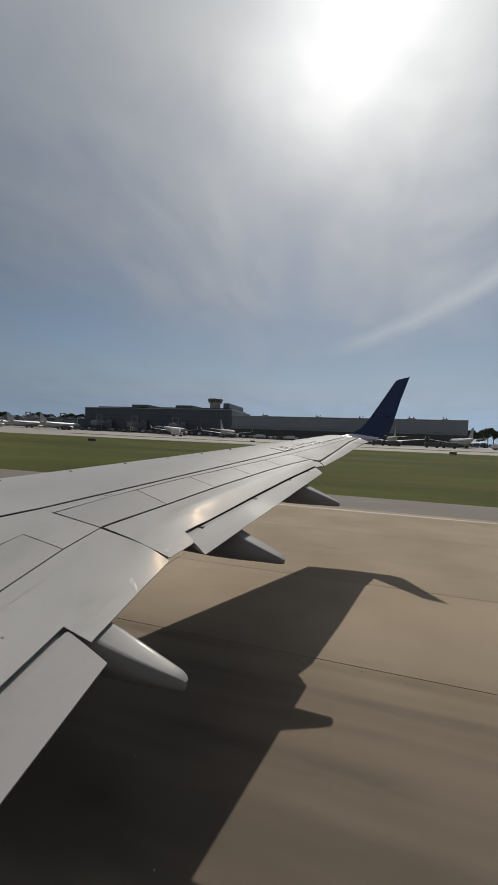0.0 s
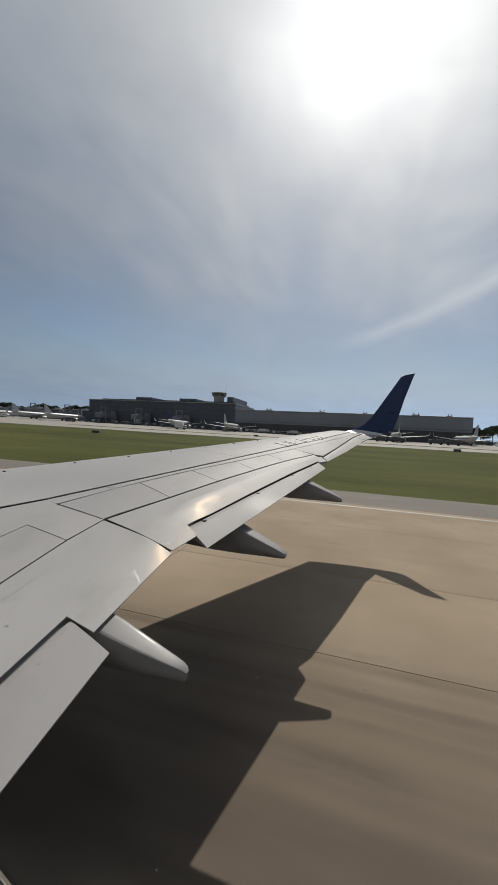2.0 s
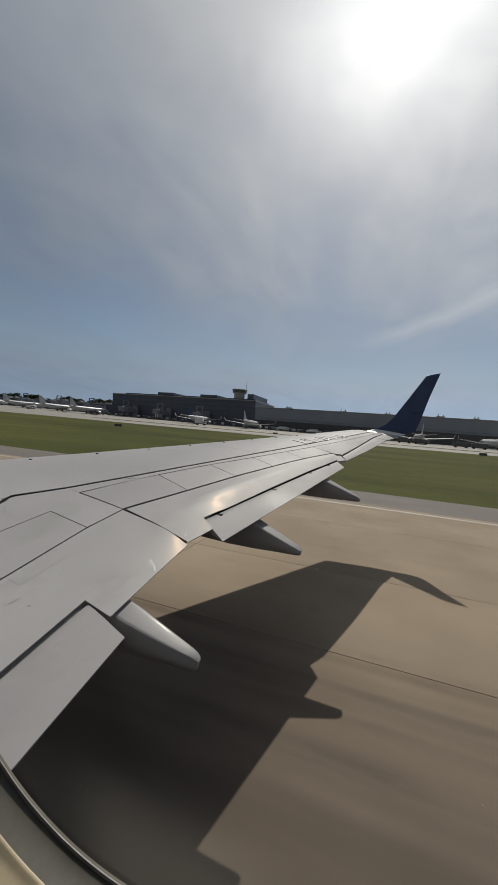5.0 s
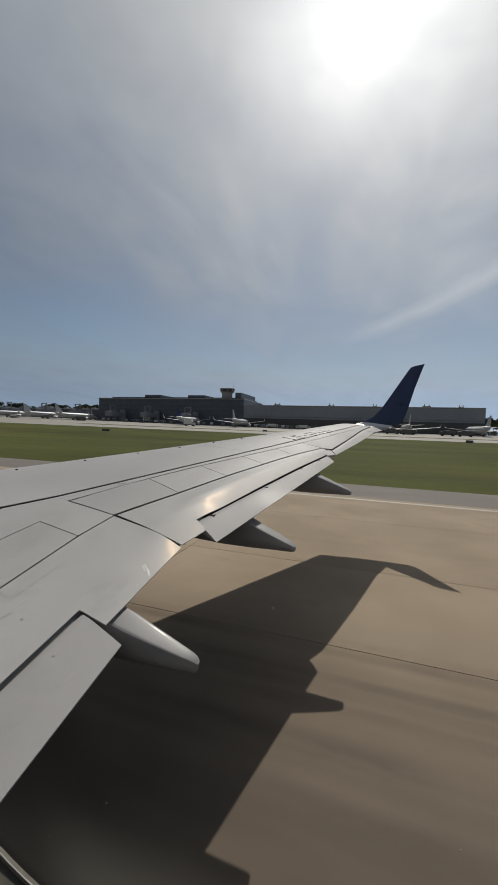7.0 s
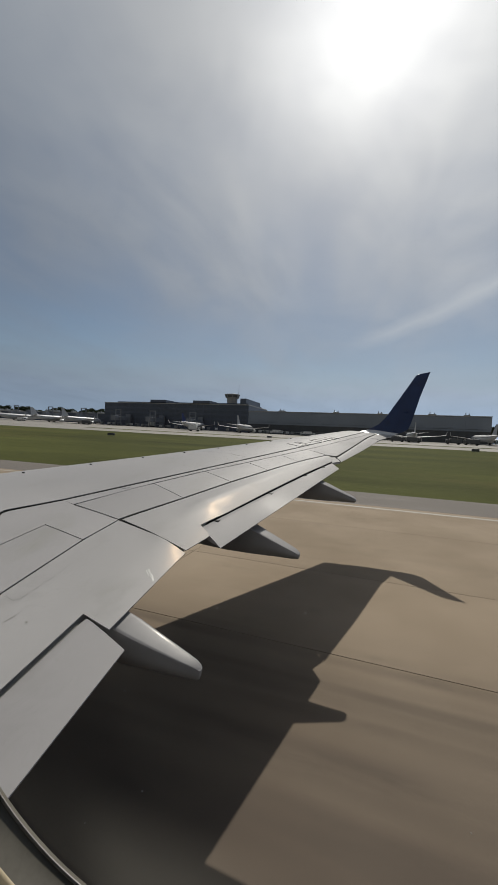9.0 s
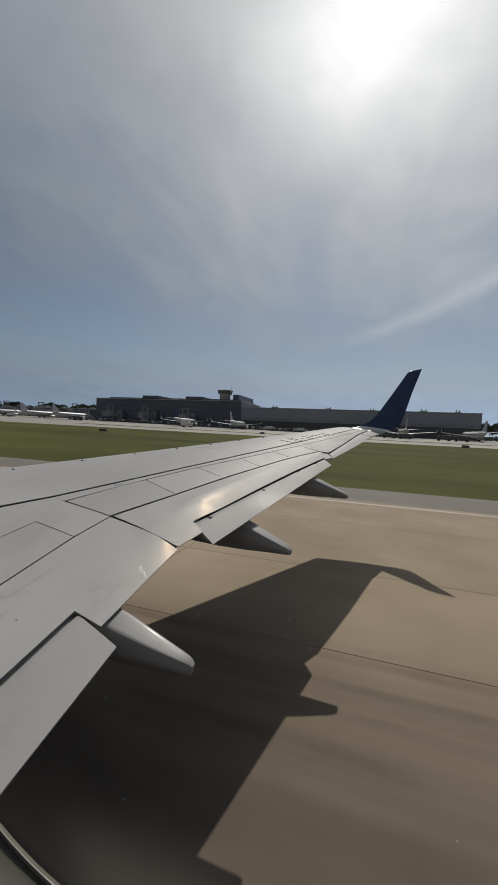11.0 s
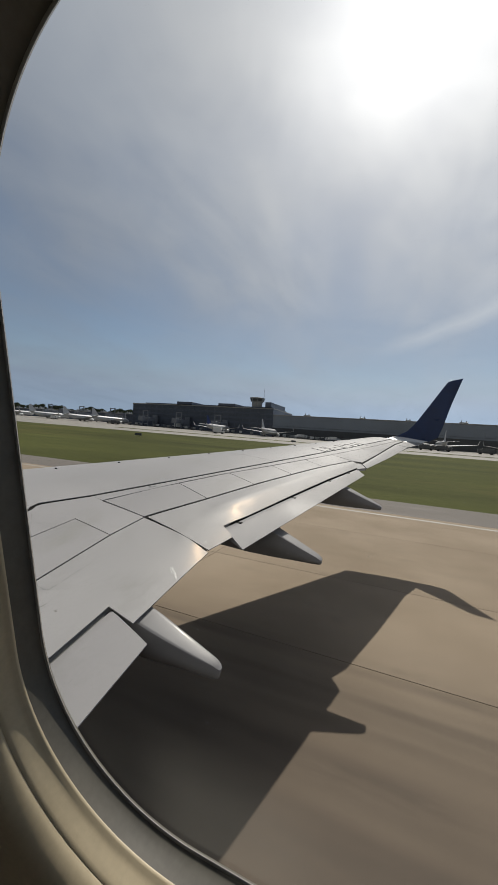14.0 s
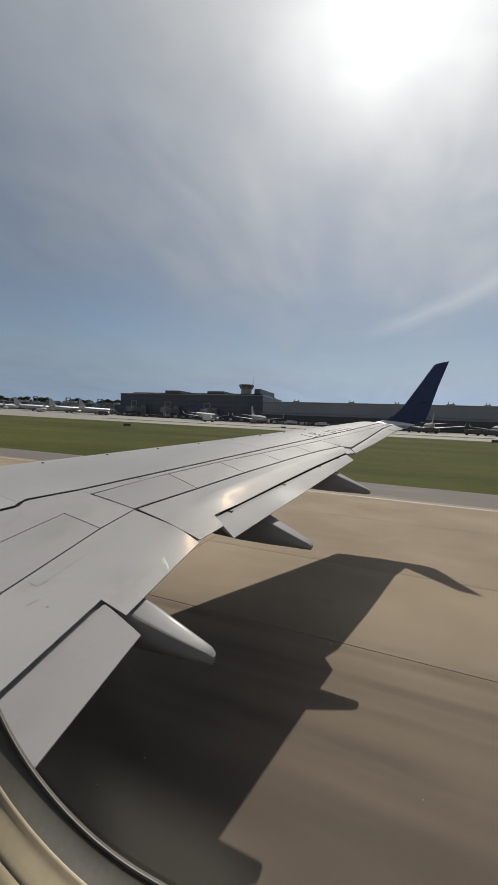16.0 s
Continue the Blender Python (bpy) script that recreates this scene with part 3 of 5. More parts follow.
def build_wing():
    # slats along the leading edge, parted by streamwise seams
    for y0, y1 in ((ROOT, 3.04), (3.04, 8.02), (8.02, 12.0), (12.0, 15.84)):
        o = -0.022 if y0 > 1 else -0.026
        aft = [(spar_x(y) + o, y) for y in [y0] + [v for v in (2.96, 3.12, 4.8, 7.79, 10.74, 14.29) if y0 < v < y1] + [y1]]
        skin("slat", run(lead_x, y0, y1), aft, "edge", 36, 22, 0.006 if y0 > 3.5 else 0.003, nose=True)
    # narrow plank behind the slats, then access panels
    skin("spar_plank", run(spar_x, 3.80, 15.84, 0.022, 10), run(plank_x, 3.80, 15.84, -0.008, 10), n=26, m=2, gap=(0.005, 0.005, 0.0, 0.005))
    skin("root_panel", run(spar_x, ROOT, 2.96, 0.03) + [(spar_x(3.12) + 0.03, 3.12), (spar_x(3.8) + 0.022, 3.8)], [(-3.30, ROOT), (-3.47, 2.48), (-3.51, 3.18), (-3.69, 3.79)], n=40, m=5, gap=(0.007, 0.0, 0.0, 0.0))
    skin("access_panel", [(-3.30, ROOT), (-3.47, 2.48), (-3.511, 3.178)], run(hinge_x, ROOT, 3.196, -0.003), n=12, m=5, gap=(0.011, 0.004, 0.0, 0.004))
    skin("corner_panel", [(-3.513, 3.186), (-3.69, 3.78)], run(hinge_x, 3.204, 3.83, -0.003), n=5, m=5, gap=(-0.001, 0.004, 0.003, 0.003))
    cuts = [(3.80, 3.84), (5.14, 4.98), (6.34, 6.20), (7.60, 7.45), (8.9, 8.75), (10.2, 10.12)]
    for (f0, a0), (f1, a1) in zip(cuts[:-1], cuts[1:]):
        skin("access_panel", run(plank_x, f0, f1, 0.006), run(hinge_x, a0, a1, -0.013), n=9, m=5, gap=(0.006, 0.006, 0.008, 0.008))
    skin("tip_panel", run(plank_x, 10.2, 15.84), [(-1.07, 10.15), (-0.86, 10.20), (-0.53, 11.93), (-0.09, 14.50), (0.25, 15.84)], n=18, m=5, gap=0.006)
    # aft skins behind the hinge line
    skin("spoiler", run(hinge_x, 3.85, 10.12, 0.014, 12), [(-2.012, 3.812), (-1.912, 4.32), (-2.124, 4.44), (-1.72, 6.29), (-1.33, 7.96), (-0.90, 9.62), (-0.88, 9.95)], "bare", 110, 20, (0.007, 0.007, 0.018, 0.007),
         zf=drooped([(-2.03, 3.815), (-1.94, 4.25), (-2.02, 4.9), (-1.72, 6.29), (-1.33, 7.96), (-0.90, 9.62)], 0.42, 0.62, 0.165, lambda y: interp(y, (3.8, 4.4, 4.7, 5.05, 5.8, 8.0), (0.12, 0.16, 0.40, 1.0, 0.9, 0.4))))
    skin("spoiler_tab", [(-1.00, 9.98), (-0.87, 10.13)], [(-0.88, 9.52), (-0.70, 9.89)], "bare", 4, 4, 0.003, 0.06)
    skin("inboard_spoiler", run(hinge_x, ROOT, 2.39, 0.004, 10), [(-1.99, ROOT), (-2.184, 2.39)], "bare", 14, 9, (0.006, 0.004, 0.0, 0.0))
    skin("inboard_spoiler", run(hinge_x, 2.39, 3.83, 0.004, 10), [(-1.92, 2.39), (-2.0, 3.80)], "bare", 20, 20, (0.006, 0.0, 0.0, 0.014),
         zf=drooped([(-1.92, 2.39), (-2.0, 3.80)], 0.66, 0.82, 0.16, lambda y: interp(y, (2.4, 3.2, 3.55, 3.8), (0.0, 0.2, 0.55, 1.0))))
    part("aileron", flap_body([(-0.83, 10.16), (-0.51, 11.93), (-0.07, 14.50)], [(-0.68, 9.90), (-0.2, 11.9), (0.38, 14.62)], 18, 0.004, 0.006, 0.10), M["paint"], wing, smooth=True)
    part("tip_trailing_panel", flap_body([(-0.05, 14.55), (0.27, 15.84)], [(0.40, 14.68), (0.80, 15.86)], 5, 0.003, 0.006, 0.09), M["paint"], wing, smooth=True)
    part("outboard_flap", flap_body([(-2.125, 4.43), (-1.725, 6.20), (-1.335, 7.87), (-0.905, 9.55)], [(-1.70, 4.15), (-0.675, 9.20)], 22, 0.017, 0.0, 0.085), M["flap"], wing, "light grey lowered flap", True)
    part("inboard_flap", flap_body([(-1.985, ROOT), (-2.17, 2.385)], [(-1.50, ROOT), (-1.61, 1.33), (-1.70, 2.30)], 14, 0.012, 0.0, 0.13), M["flap"], wing, "light grey lowered flap", True)
    # dark strips laid under both flap slots stand in for the shade there
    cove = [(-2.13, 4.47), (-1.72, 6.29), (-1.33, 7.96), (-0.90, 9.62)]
    part("cove_seal", strip([(x - 0.05, y) for x, y in cove], [(x + 0.09, y) for x, y in cove], 20, 3, 0.02, 0.001, drop=lambda s: 0.02 + 0.06 * s), M["near_black"], wing, "black strip standing in for shade in the flap slot", True)
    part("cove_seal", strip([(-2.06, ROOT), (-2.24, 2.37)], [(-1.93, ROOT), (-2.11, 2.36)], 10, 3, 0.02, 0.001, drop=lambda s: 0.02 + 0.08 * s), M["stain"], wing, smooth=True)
    # flap hinge brackets that bridge the slot
    for x, y in ((-2.035, 4.74), (-1.675, 6.32), (-1.32, 7.92), (-1.05, 8.95)):
        z = wing_z(x, y)
        part("flap_bracket", boxed(x - 0.01, x + 0.06, y - 0.045, y + 0.045, z - 0.1, z - 0.02, 0.008), M["near_black"], wing)
    # small vortex vanes near the crest, and scuffs on the skin
    for i in range(11):
        y = 4.4 + 1.05 * i
        x = lead_x(y) + 0.24 * (trail_x(y) - lead_x(y))
        z = wing_z(x, y)
        part("vortex_vane", boxed(x - 0.025, x + 0.025, y - 0.006, y + 0.006, z - 0.01, z + 0.014), M["near_black"], wing)

    def streak(name, mat, x, y, a, l, w, up=0.003):
        """A thin mark on the skin, turned by a."""
        bm = bmesh.new()
        c, d = math.cos(a), math.sin(a)
        rows = []
        for i in range(4):
            u = l * (i / 3 - 0.5)
            k = w * (0.5 if i in (0, 3) else 1.0)
            rows.append([bm.verts.new((x + u * c - v * d, y + u * d + v * c, wing_z(x + u * c - v * d, y + u * d + v * c) + up)) for v in (-k, k)])
        for p, q in zip(rows[:-1], rows[1:]):
            bm.faces.new((p[0], p[1], q[1], q[0]))
        part(name, bm, M[mat], wing)

    rnd = random.Random(8)
    for i in range(16):
        streak("scuff", "truck_white", -2.13 + 0.009 * i + rnd.uniform(-0.02, 0.02), 3.23 - 0.008 * i + rnd.uniform(-0.035, 0.035), -0.6 + rnd.uniform(-0.2, 0.2), rnd.uniform(0.03, 0.08), 0.0017)
    for i in range(5):
        streak("scuff", "truck_white", -2.10 + rnd.uniform(-0.03, 0.03), 3.92 + rnd.uniform(-0.03, 0.03), -0.6 + rnd.uniform(-0.3, 0.3), rnd.uniform(0.02, 0.04), 0.002)
    # thin seams with rows of fasteners beside them
    def riveted(line, step, seam=True):
        for (x0, y0), (x1, y1) in zip(line[:-1], line[1:]):
            length, a = math.hypot(x1 - x0, y1 - y0), math.atan2(y1 - y0, x1 - x0)
            if seam:
                k = max(1, round(length / 0.14))
                for i in range(k):
                    f = (i + 0.5) / k
                    streak("sealant_seam", "mark" if rnd.random() < 0.55 else "stain", x0 + (x1 - x0) * f, y0 + (y1 - y0) * f, a, length / k * rnd.uniform(0.75, 0.98), 0.0011)
            n = max(2, round(length / step))
            for i in range(n):
                f = (i + 0.5) / n
                streak("rivet", "stain" if rnd.random() < 0.4 else "mark", x0 + (x1 - x0) * f - 0.011 * math.sin(a), y0 + (y1 - y0) * f + 0.011 * math.cos(a), a, 0.007, 0.0026)

    riveted([(-2.81, 2.16), (-2.672, 2.17), (-2.715, 2.73)], 0.045)
    riveted([(-2.715, 2.73), (-2.771, 3.07)], 0.07, False)
    riveted([(-3.947, 2.94), (-3.75, 2.81)], 0.04)
    riveted([(-3.713, 2.30), (-3.715, 2.81), (-3.49, 2.87)], 0.045)
    for x, y in ((-2.359, 2.59), (-2.484, 2.47), (-2.554, 2.47), (-2.30, 2.52)):
        streak("chip", "stain", x, y, 0.4, 0.010, 0.004)
    streak("sealant_smear", "stain", -2.555, 2.03, 1.5, 0.10, 0.003)
    streak("chip", "stain", -2.438, 2.07, 0.3, 0.022, 0.008)
    streak("chip", "stain", -2.022, 1.97, 0.5, 0.013, 0.005)
    streak("chip", "stain", -1.95, 1.92, 0.5, 0.012, 0.005)
    streak("chip", "mark", -3.567, 4.66, 0.3, 0.05, 0.02)
    streak("chip", "mark", -3.53, 4.72, 1.2, 0.05, 0.012)


build_wing()


def fairing(y, x_tip, z_tip, x_te, z_te, length, full=1.0):
    """A canoe-shaped flap track fairing, blunt at its tail; full is the width that its inboard flank keeps there."""
    bm = bmesh.new()
    rings = []
    x_nose = x_tip - length
    slope = (z_tip - z_te) / (x_tip - x_te)
    zb0 = z_tip - 0.10
    # along the length, half widths of the deck inboard and outboard, of the flank, lift of the keel
    for s, wi, wo, wf, lift in ((0.0, 0.02, 0.02, 0.02, 0.30), (0.06, 0.06, 0.06, 0.06, 0.22), (0.18, 0.10, 0.10, 0.10, 0.10), (0.4, 0.125, 0.125, 0.125, 0.02), (0.6, 0.13, 0.13, 0.135, -0.01), (0.75, 0.12, 0.122, 0.128, -0.01), (0.82, 0.094, 0.110, 0.118, -0.005), (0.88, 0.066, 0.099, 0.106, 0.0), (0.95, 0.030, 0.086, 0.090, 0.0),
                                (0.978, 0.012, 0.078, 0.080, 0.003), (0.992, 0.0, 0.068, 0.070, 0.008), (0.998, -0.010, 0.056, 0.054, 0.016), (1.0, -0.018, 0.044, 0.034, 0.028)):
        wi = wi + (wf - wi) * full
        wf = wi + 0.008
        x = x_nose + length * s
        zt = z_te + slope * (x - x_te)
        if x < x_te:
            zt = min(zt, wing_z(x, y) - 0.03)
        zt -= 0.02 * max(0.0, (s - 0.975) / 0.025) ** 2
        zb = min(zb0 + lift, zt - 0.012)
        h = zt - zb
        ring = []
        for px, pz, w in ((-0.84, -0.082, wi), (-0.72, -0.070, wi), (0.58, -0.006, wo), (0.74, 0.0, wo), (0.87, -0.006, wo), (0.96, -0.03, wo), (1.0, -0.09, wo), (0.985, -0.20, wo), (0.92, -0.36, wo), (0.78, -0.62, wo), (0.55, -0.86, wo), (0.3, -1.0, wo),
                          (-0.3, -1.0, wf), (-0.62, -0.88, wf), (-0.88, -0.72, wf), (-0.99, -0.57, wf), (-0.98, -0.44, wf), (-0.99, -0.17, wi), (-0.95, -0.11, wi)):
            ring.append((x, y + px * w, zt + pz * h))
        rings.append(ring)
    loft(bm, rings)
    return part("flap_track_fairing", bm, M["fairing"], wing, "grey canoe-shaped flap track fairing", True)


fairing(2.585, -1.19, 2.19, -1.86, 2.425, 2.6, 0.1)
fairing(5.20, -0.88, 2.39, -1.53, 2.68, 2.8)
fairing(8.05, -0.20, 2.81, -0.88, 3.10, 2.8)


def winglet():
    rings = []
    for xl, xt, y, zl, zt, th in ((-1.15, 0.84, 15.86, 4.28, 4.25, 0.20), (-0.95, 0.88, 15.98, 4.325, 4.278, 0.15), (-0.70, 0.94, 16.07, 4.365, 4.31, 0.13), (-0.42, 1.02, 16.15, 4.42, 4.345, 0.115), (-0.12, 1.16, 16.21, 4.51, 4.39, 0.10), (0.12, 1.32, 16.25, 4.62, 4.46, 0.09), (0.35, 1.52, 16.29, 4.75, 4.58, 0.085), (0.63, 1.66, 16.42, 5.07, 4.95, 0.08), (1.2, 1.97, 16.8, 5.98, 6.0, 0.06), (1.80, 2.34, 17.18, 6.96, 7.06, 0.04), (1.92, 2.37, 17.2, 7.02, 7.12, 0.03)):
        up = min(1.0, max(0.0, (zl - 4.34) / 0.45))
        ring = []
        for s, k in ((0, 0.0), (0.03, 0.4), (0.12, 0.8), (0.35, 1.0), (0.7, 0.6), (1.0, 0.06)):
            ring.append((s, k))
        loop = []
        for sgn, seq in ((1, ring), (-1, list(reversed(ring))[:-1])):
            for s, k in seq:
                d = th * k * 0.5 * sgn
                loop.append((xl + (xt - xl) * s, y - d * up, zl + (zt - zl) * s + d * (1 - up) - 0.02 * (1 - up)))
        rings.append(loop)
    first = []
    for sgn, seq in ((1, (0, 0.03, 0.12, 0.35, 0.7, 1.0)), (-1, (1.0, 0.7, 0.35, 0.12, 0.03))):
        for q in seq:
            x = lead_x(15.86) + (trail_x(15.86) - lead_x(15.86)) * q
            first.append((x, 15.86, wing_z(x, 15.86) - (0 if sgn > 0 else 0.02 + 0.22 * q ** 0.5 * (1 - q))))
    rings[0] = first
    base = loft(bmesh.new(), rings[:5])
    part("wing_tip", base, M["tip_metal"], wing, "bright curved metal wing tip", True)
    return part("winglet", loft(bmesh.new(), rings[4:]), M["navy"], wing, "tall dark navy blue winglet", True)


winglet()


def registration():
    """Plain bars where letters stand on the upper skin."""
    # along the span, along the chord (both 0 to 1), and the size of each bar
    for f, g, w, short in ((0.0, 0.5, 0.07, 0.44), (0.05, 0.95, 0.22, 0.07), (0.15, 0.5, 0.07, 0.44), (0.21, 0.5, 0.07, 0.44), (0.33, 0.5, 0.22, 0.08), (0.47, 0.5, 0.07, 0.44), (0.50, 0.08, 0.2, 0.07), (0.50, 0.9, 0.2, 0.07),
                           (0.58, 0.5, 0.07, 0.44), (0.68, 0.1, 0.24, 0.07), (0.71, 0.5, 0.08, 0.40), (0.68, 0.92, 0.24, 0.07), (0.84, 0.5, 0.07, 0.44), (0.88, 0.5, 0.18, 0.07), (0.96, 0.5, 0.07, 0.44)):
        y = 10.45 + 2.65 * f
        x = -2.10 + 0.37 * (y - 10.45) + (g - 0.5) * 0.42
        bm = bmesh.new()
        n = 5
        rows = []
        for i in range(n + 1):
            dx = (i / n - 0.5) * short
            rows.append([(x + dx, y - dx * 0.2), (x + dx, y - dx * 0.2 + w)])
        top = [[bm.verts.new((px, py, wing_z(px, py) + 0.012)) for px, py in r] for r in rows]
        low = [[bm.verts.new((px, py, wing_z(px, py) - 0.004)) for px, py in r] for r in rows]
        for i in range(n):
            bm.faces.new((top[i][0], top[i][1], top[i + 1][1], top[i + 1][0]))
            for k in (0, 1):
                bm.faces.new((top[i][k], top[i + 1][k], low[i + 1][k], low[i][k]))
        for i in (0, n):
            bm.faces.new((top[i][0], top[i][1], low[i][1], low[i][0]))
        part("marking_bar", bm, M["mark"], wing)


registration()


def landing_gear(name, x, y, top, radius, half, label):
    """A strut with a pair of wheels that carries the airliner."""
    leg = part(name, tube(bmesh.new(), (x, y, radius), (x, y, top), 0.11, 0.13, 12), M["steel"], airliner, label, True)
    part("axle", tube(bmesh.new(), (x, y - half, radius), (x, y + half, radius), 0.06, n=10), M["steel"], leg)
    for side in (-1, 1):
        bm = bmesh.new()
        rings = []
        for d, r in ((-0.16, 0.55), (-0.15, 0.82), (-0.09, 0.97), (0.0, 1.0), (0.09, 0.97), (0.15, 0.82), (0.16, 0.55)):
            rings.append([(x + r * radius * math.cos(2 * math.pi * k / 28), y + side * half + d, radius + r * radius * math.sin(2 * math.pi * k / 28)) for k in range(28)])
        part("wheel", loft(bm, rings), M["tyre"], leg, smooth=True)


for gear_y in (-4.58, 1.14):
    landing_gear("main_gear", -1.7, gear_y, 2.1, 0.56, 0.43, "grey main landing gear with two black tyres")
landing_gear("nose_gear", -13.2, -1.72, 1.6, 0.34, 0.2, "grey nose landing gear with two small tyres")

# ---- cabin wall and window ----
EYE = Vector((0.0, 0.0, 4.1))
LEAN = math.atan(0.19)


def wall_point(x, s, depth=0.0):
    """x along the cabin, s up the leaning wall from the eye's level, depth towards the cabin."""
    up = Vector((0, -math.sin(LEAN), math.cos(LEAN)))
    inn = Vector((0, -math.cos(LEAN), -math.sin(LEAN)))
    return EYE + Vector((x, 0.0925, 0)) + up * s + inn * depth


WIN = dict(x0=-0.181, x1=0.10, s0=-0.238, s1=0.142, top=0.094, low=0.097)


def window_loop(off, depth, n=40):
    x0, x1, s0, s1 = WIN["x0"] - off, WIN["x1"] + off, WIN["s0"] - off, WIN["s1"] + off
    rt, rb = WIN["top"] + off, WIN["low"] + off
    pts = []
    for cx, cs, a0, r in ((x1 - rt, s1 - rt, 0, rt), (x0 + rt, s1 - rt, 90, rt), (x0 + rb, s0 + rb, 180, rb), (x1 - rb, s0 + rb, 270, rb)):
        for i in range(n + 1):
            a = radians(a0 + 90 * i / n)
            pts.append(wall_point(cx + r * math.cos(a), cs + r * math.sin(a), depth))
    return pts


window = thing("window_1", "rounded cabin window with dark gasket and beige frame", "window")
tagged(window, kind="structure")


def window_ring(name, mat, profile, label=""):
    return part(name, loft(bmesh.new(), [window_loop(o, d) for o, d in profile], caps=False), M[mat], window, label, True)


def hull_y(z):
    """The outer skin's distance from the cabin's middle line, by height."""
    v = (z - 3.72) / (2.05 if z > 3.72 else 2.5)
    return -1.72 + 1.845 * math.sqrt(max(0.0, 1 - v * v))


def outer_rim():
    """The skin round the opening, brought back to the hull's curve."""
    rings = [[Vector((p.x, hull_y(p.z) + 0.003, p.z)) for p in window_loop(off, 0.0)] for off in (0.45, 0.36, 0.27)]
    rings += [window_loop(0.14, -0.006), window_loop(0.012, -0.004)]
    part("outer_rim", loft(bmesh.new(), rings, caps=False), M["skin"], window, smooth=True)


outer_rim()
window_ring("pane_retainer", "rubber", [(0.0122, -0.0042), (0.012, -0.0036), (0.003, -0.0025), (0.0, 0.0)], "dark retainer round the pane")
window_ring("inner_rim", "rim", [(0.0002, -0.0004), (-0.0003, 0.0002), (0.0000, 0.0007), (0.0006, 0.0010)], "thin bright metal rim")
window_ring("gasket", "rubber", [(0.0005, 0.0009), (0.0010, 0.0016), (0.0014, 0.0032), (0.0016, 0.0062), (0.0015, 0.0100), (0.0012, 0.0138)], "dark grey rubber gasket")
window_ring("reveal", "beige", [(0.0012, 0.0136), (0.0010, 0.0142), (0.0012, 0.0152), (0.0020, 0.0166), (0.0026, 0.0190), (0.0030, 0.0225), (0.0035, 0.0255), (0.0040, 0.0275), (0.0044, 0.0279), (0.0043, 0.0284), (0.0050, 0.0315), (0.0062, 0.0350), (0.0085, 0.0385), (0.0125, 0.0410), (0.020, 0.0424), (0.040, 0.0432), (0.090, 0.0437)], "beige moulded window surround")
window_ring("surround_gap", "rubber", [(0.089, 0.0429), (0.092, 0.0482), (0.095, 0.0429)])


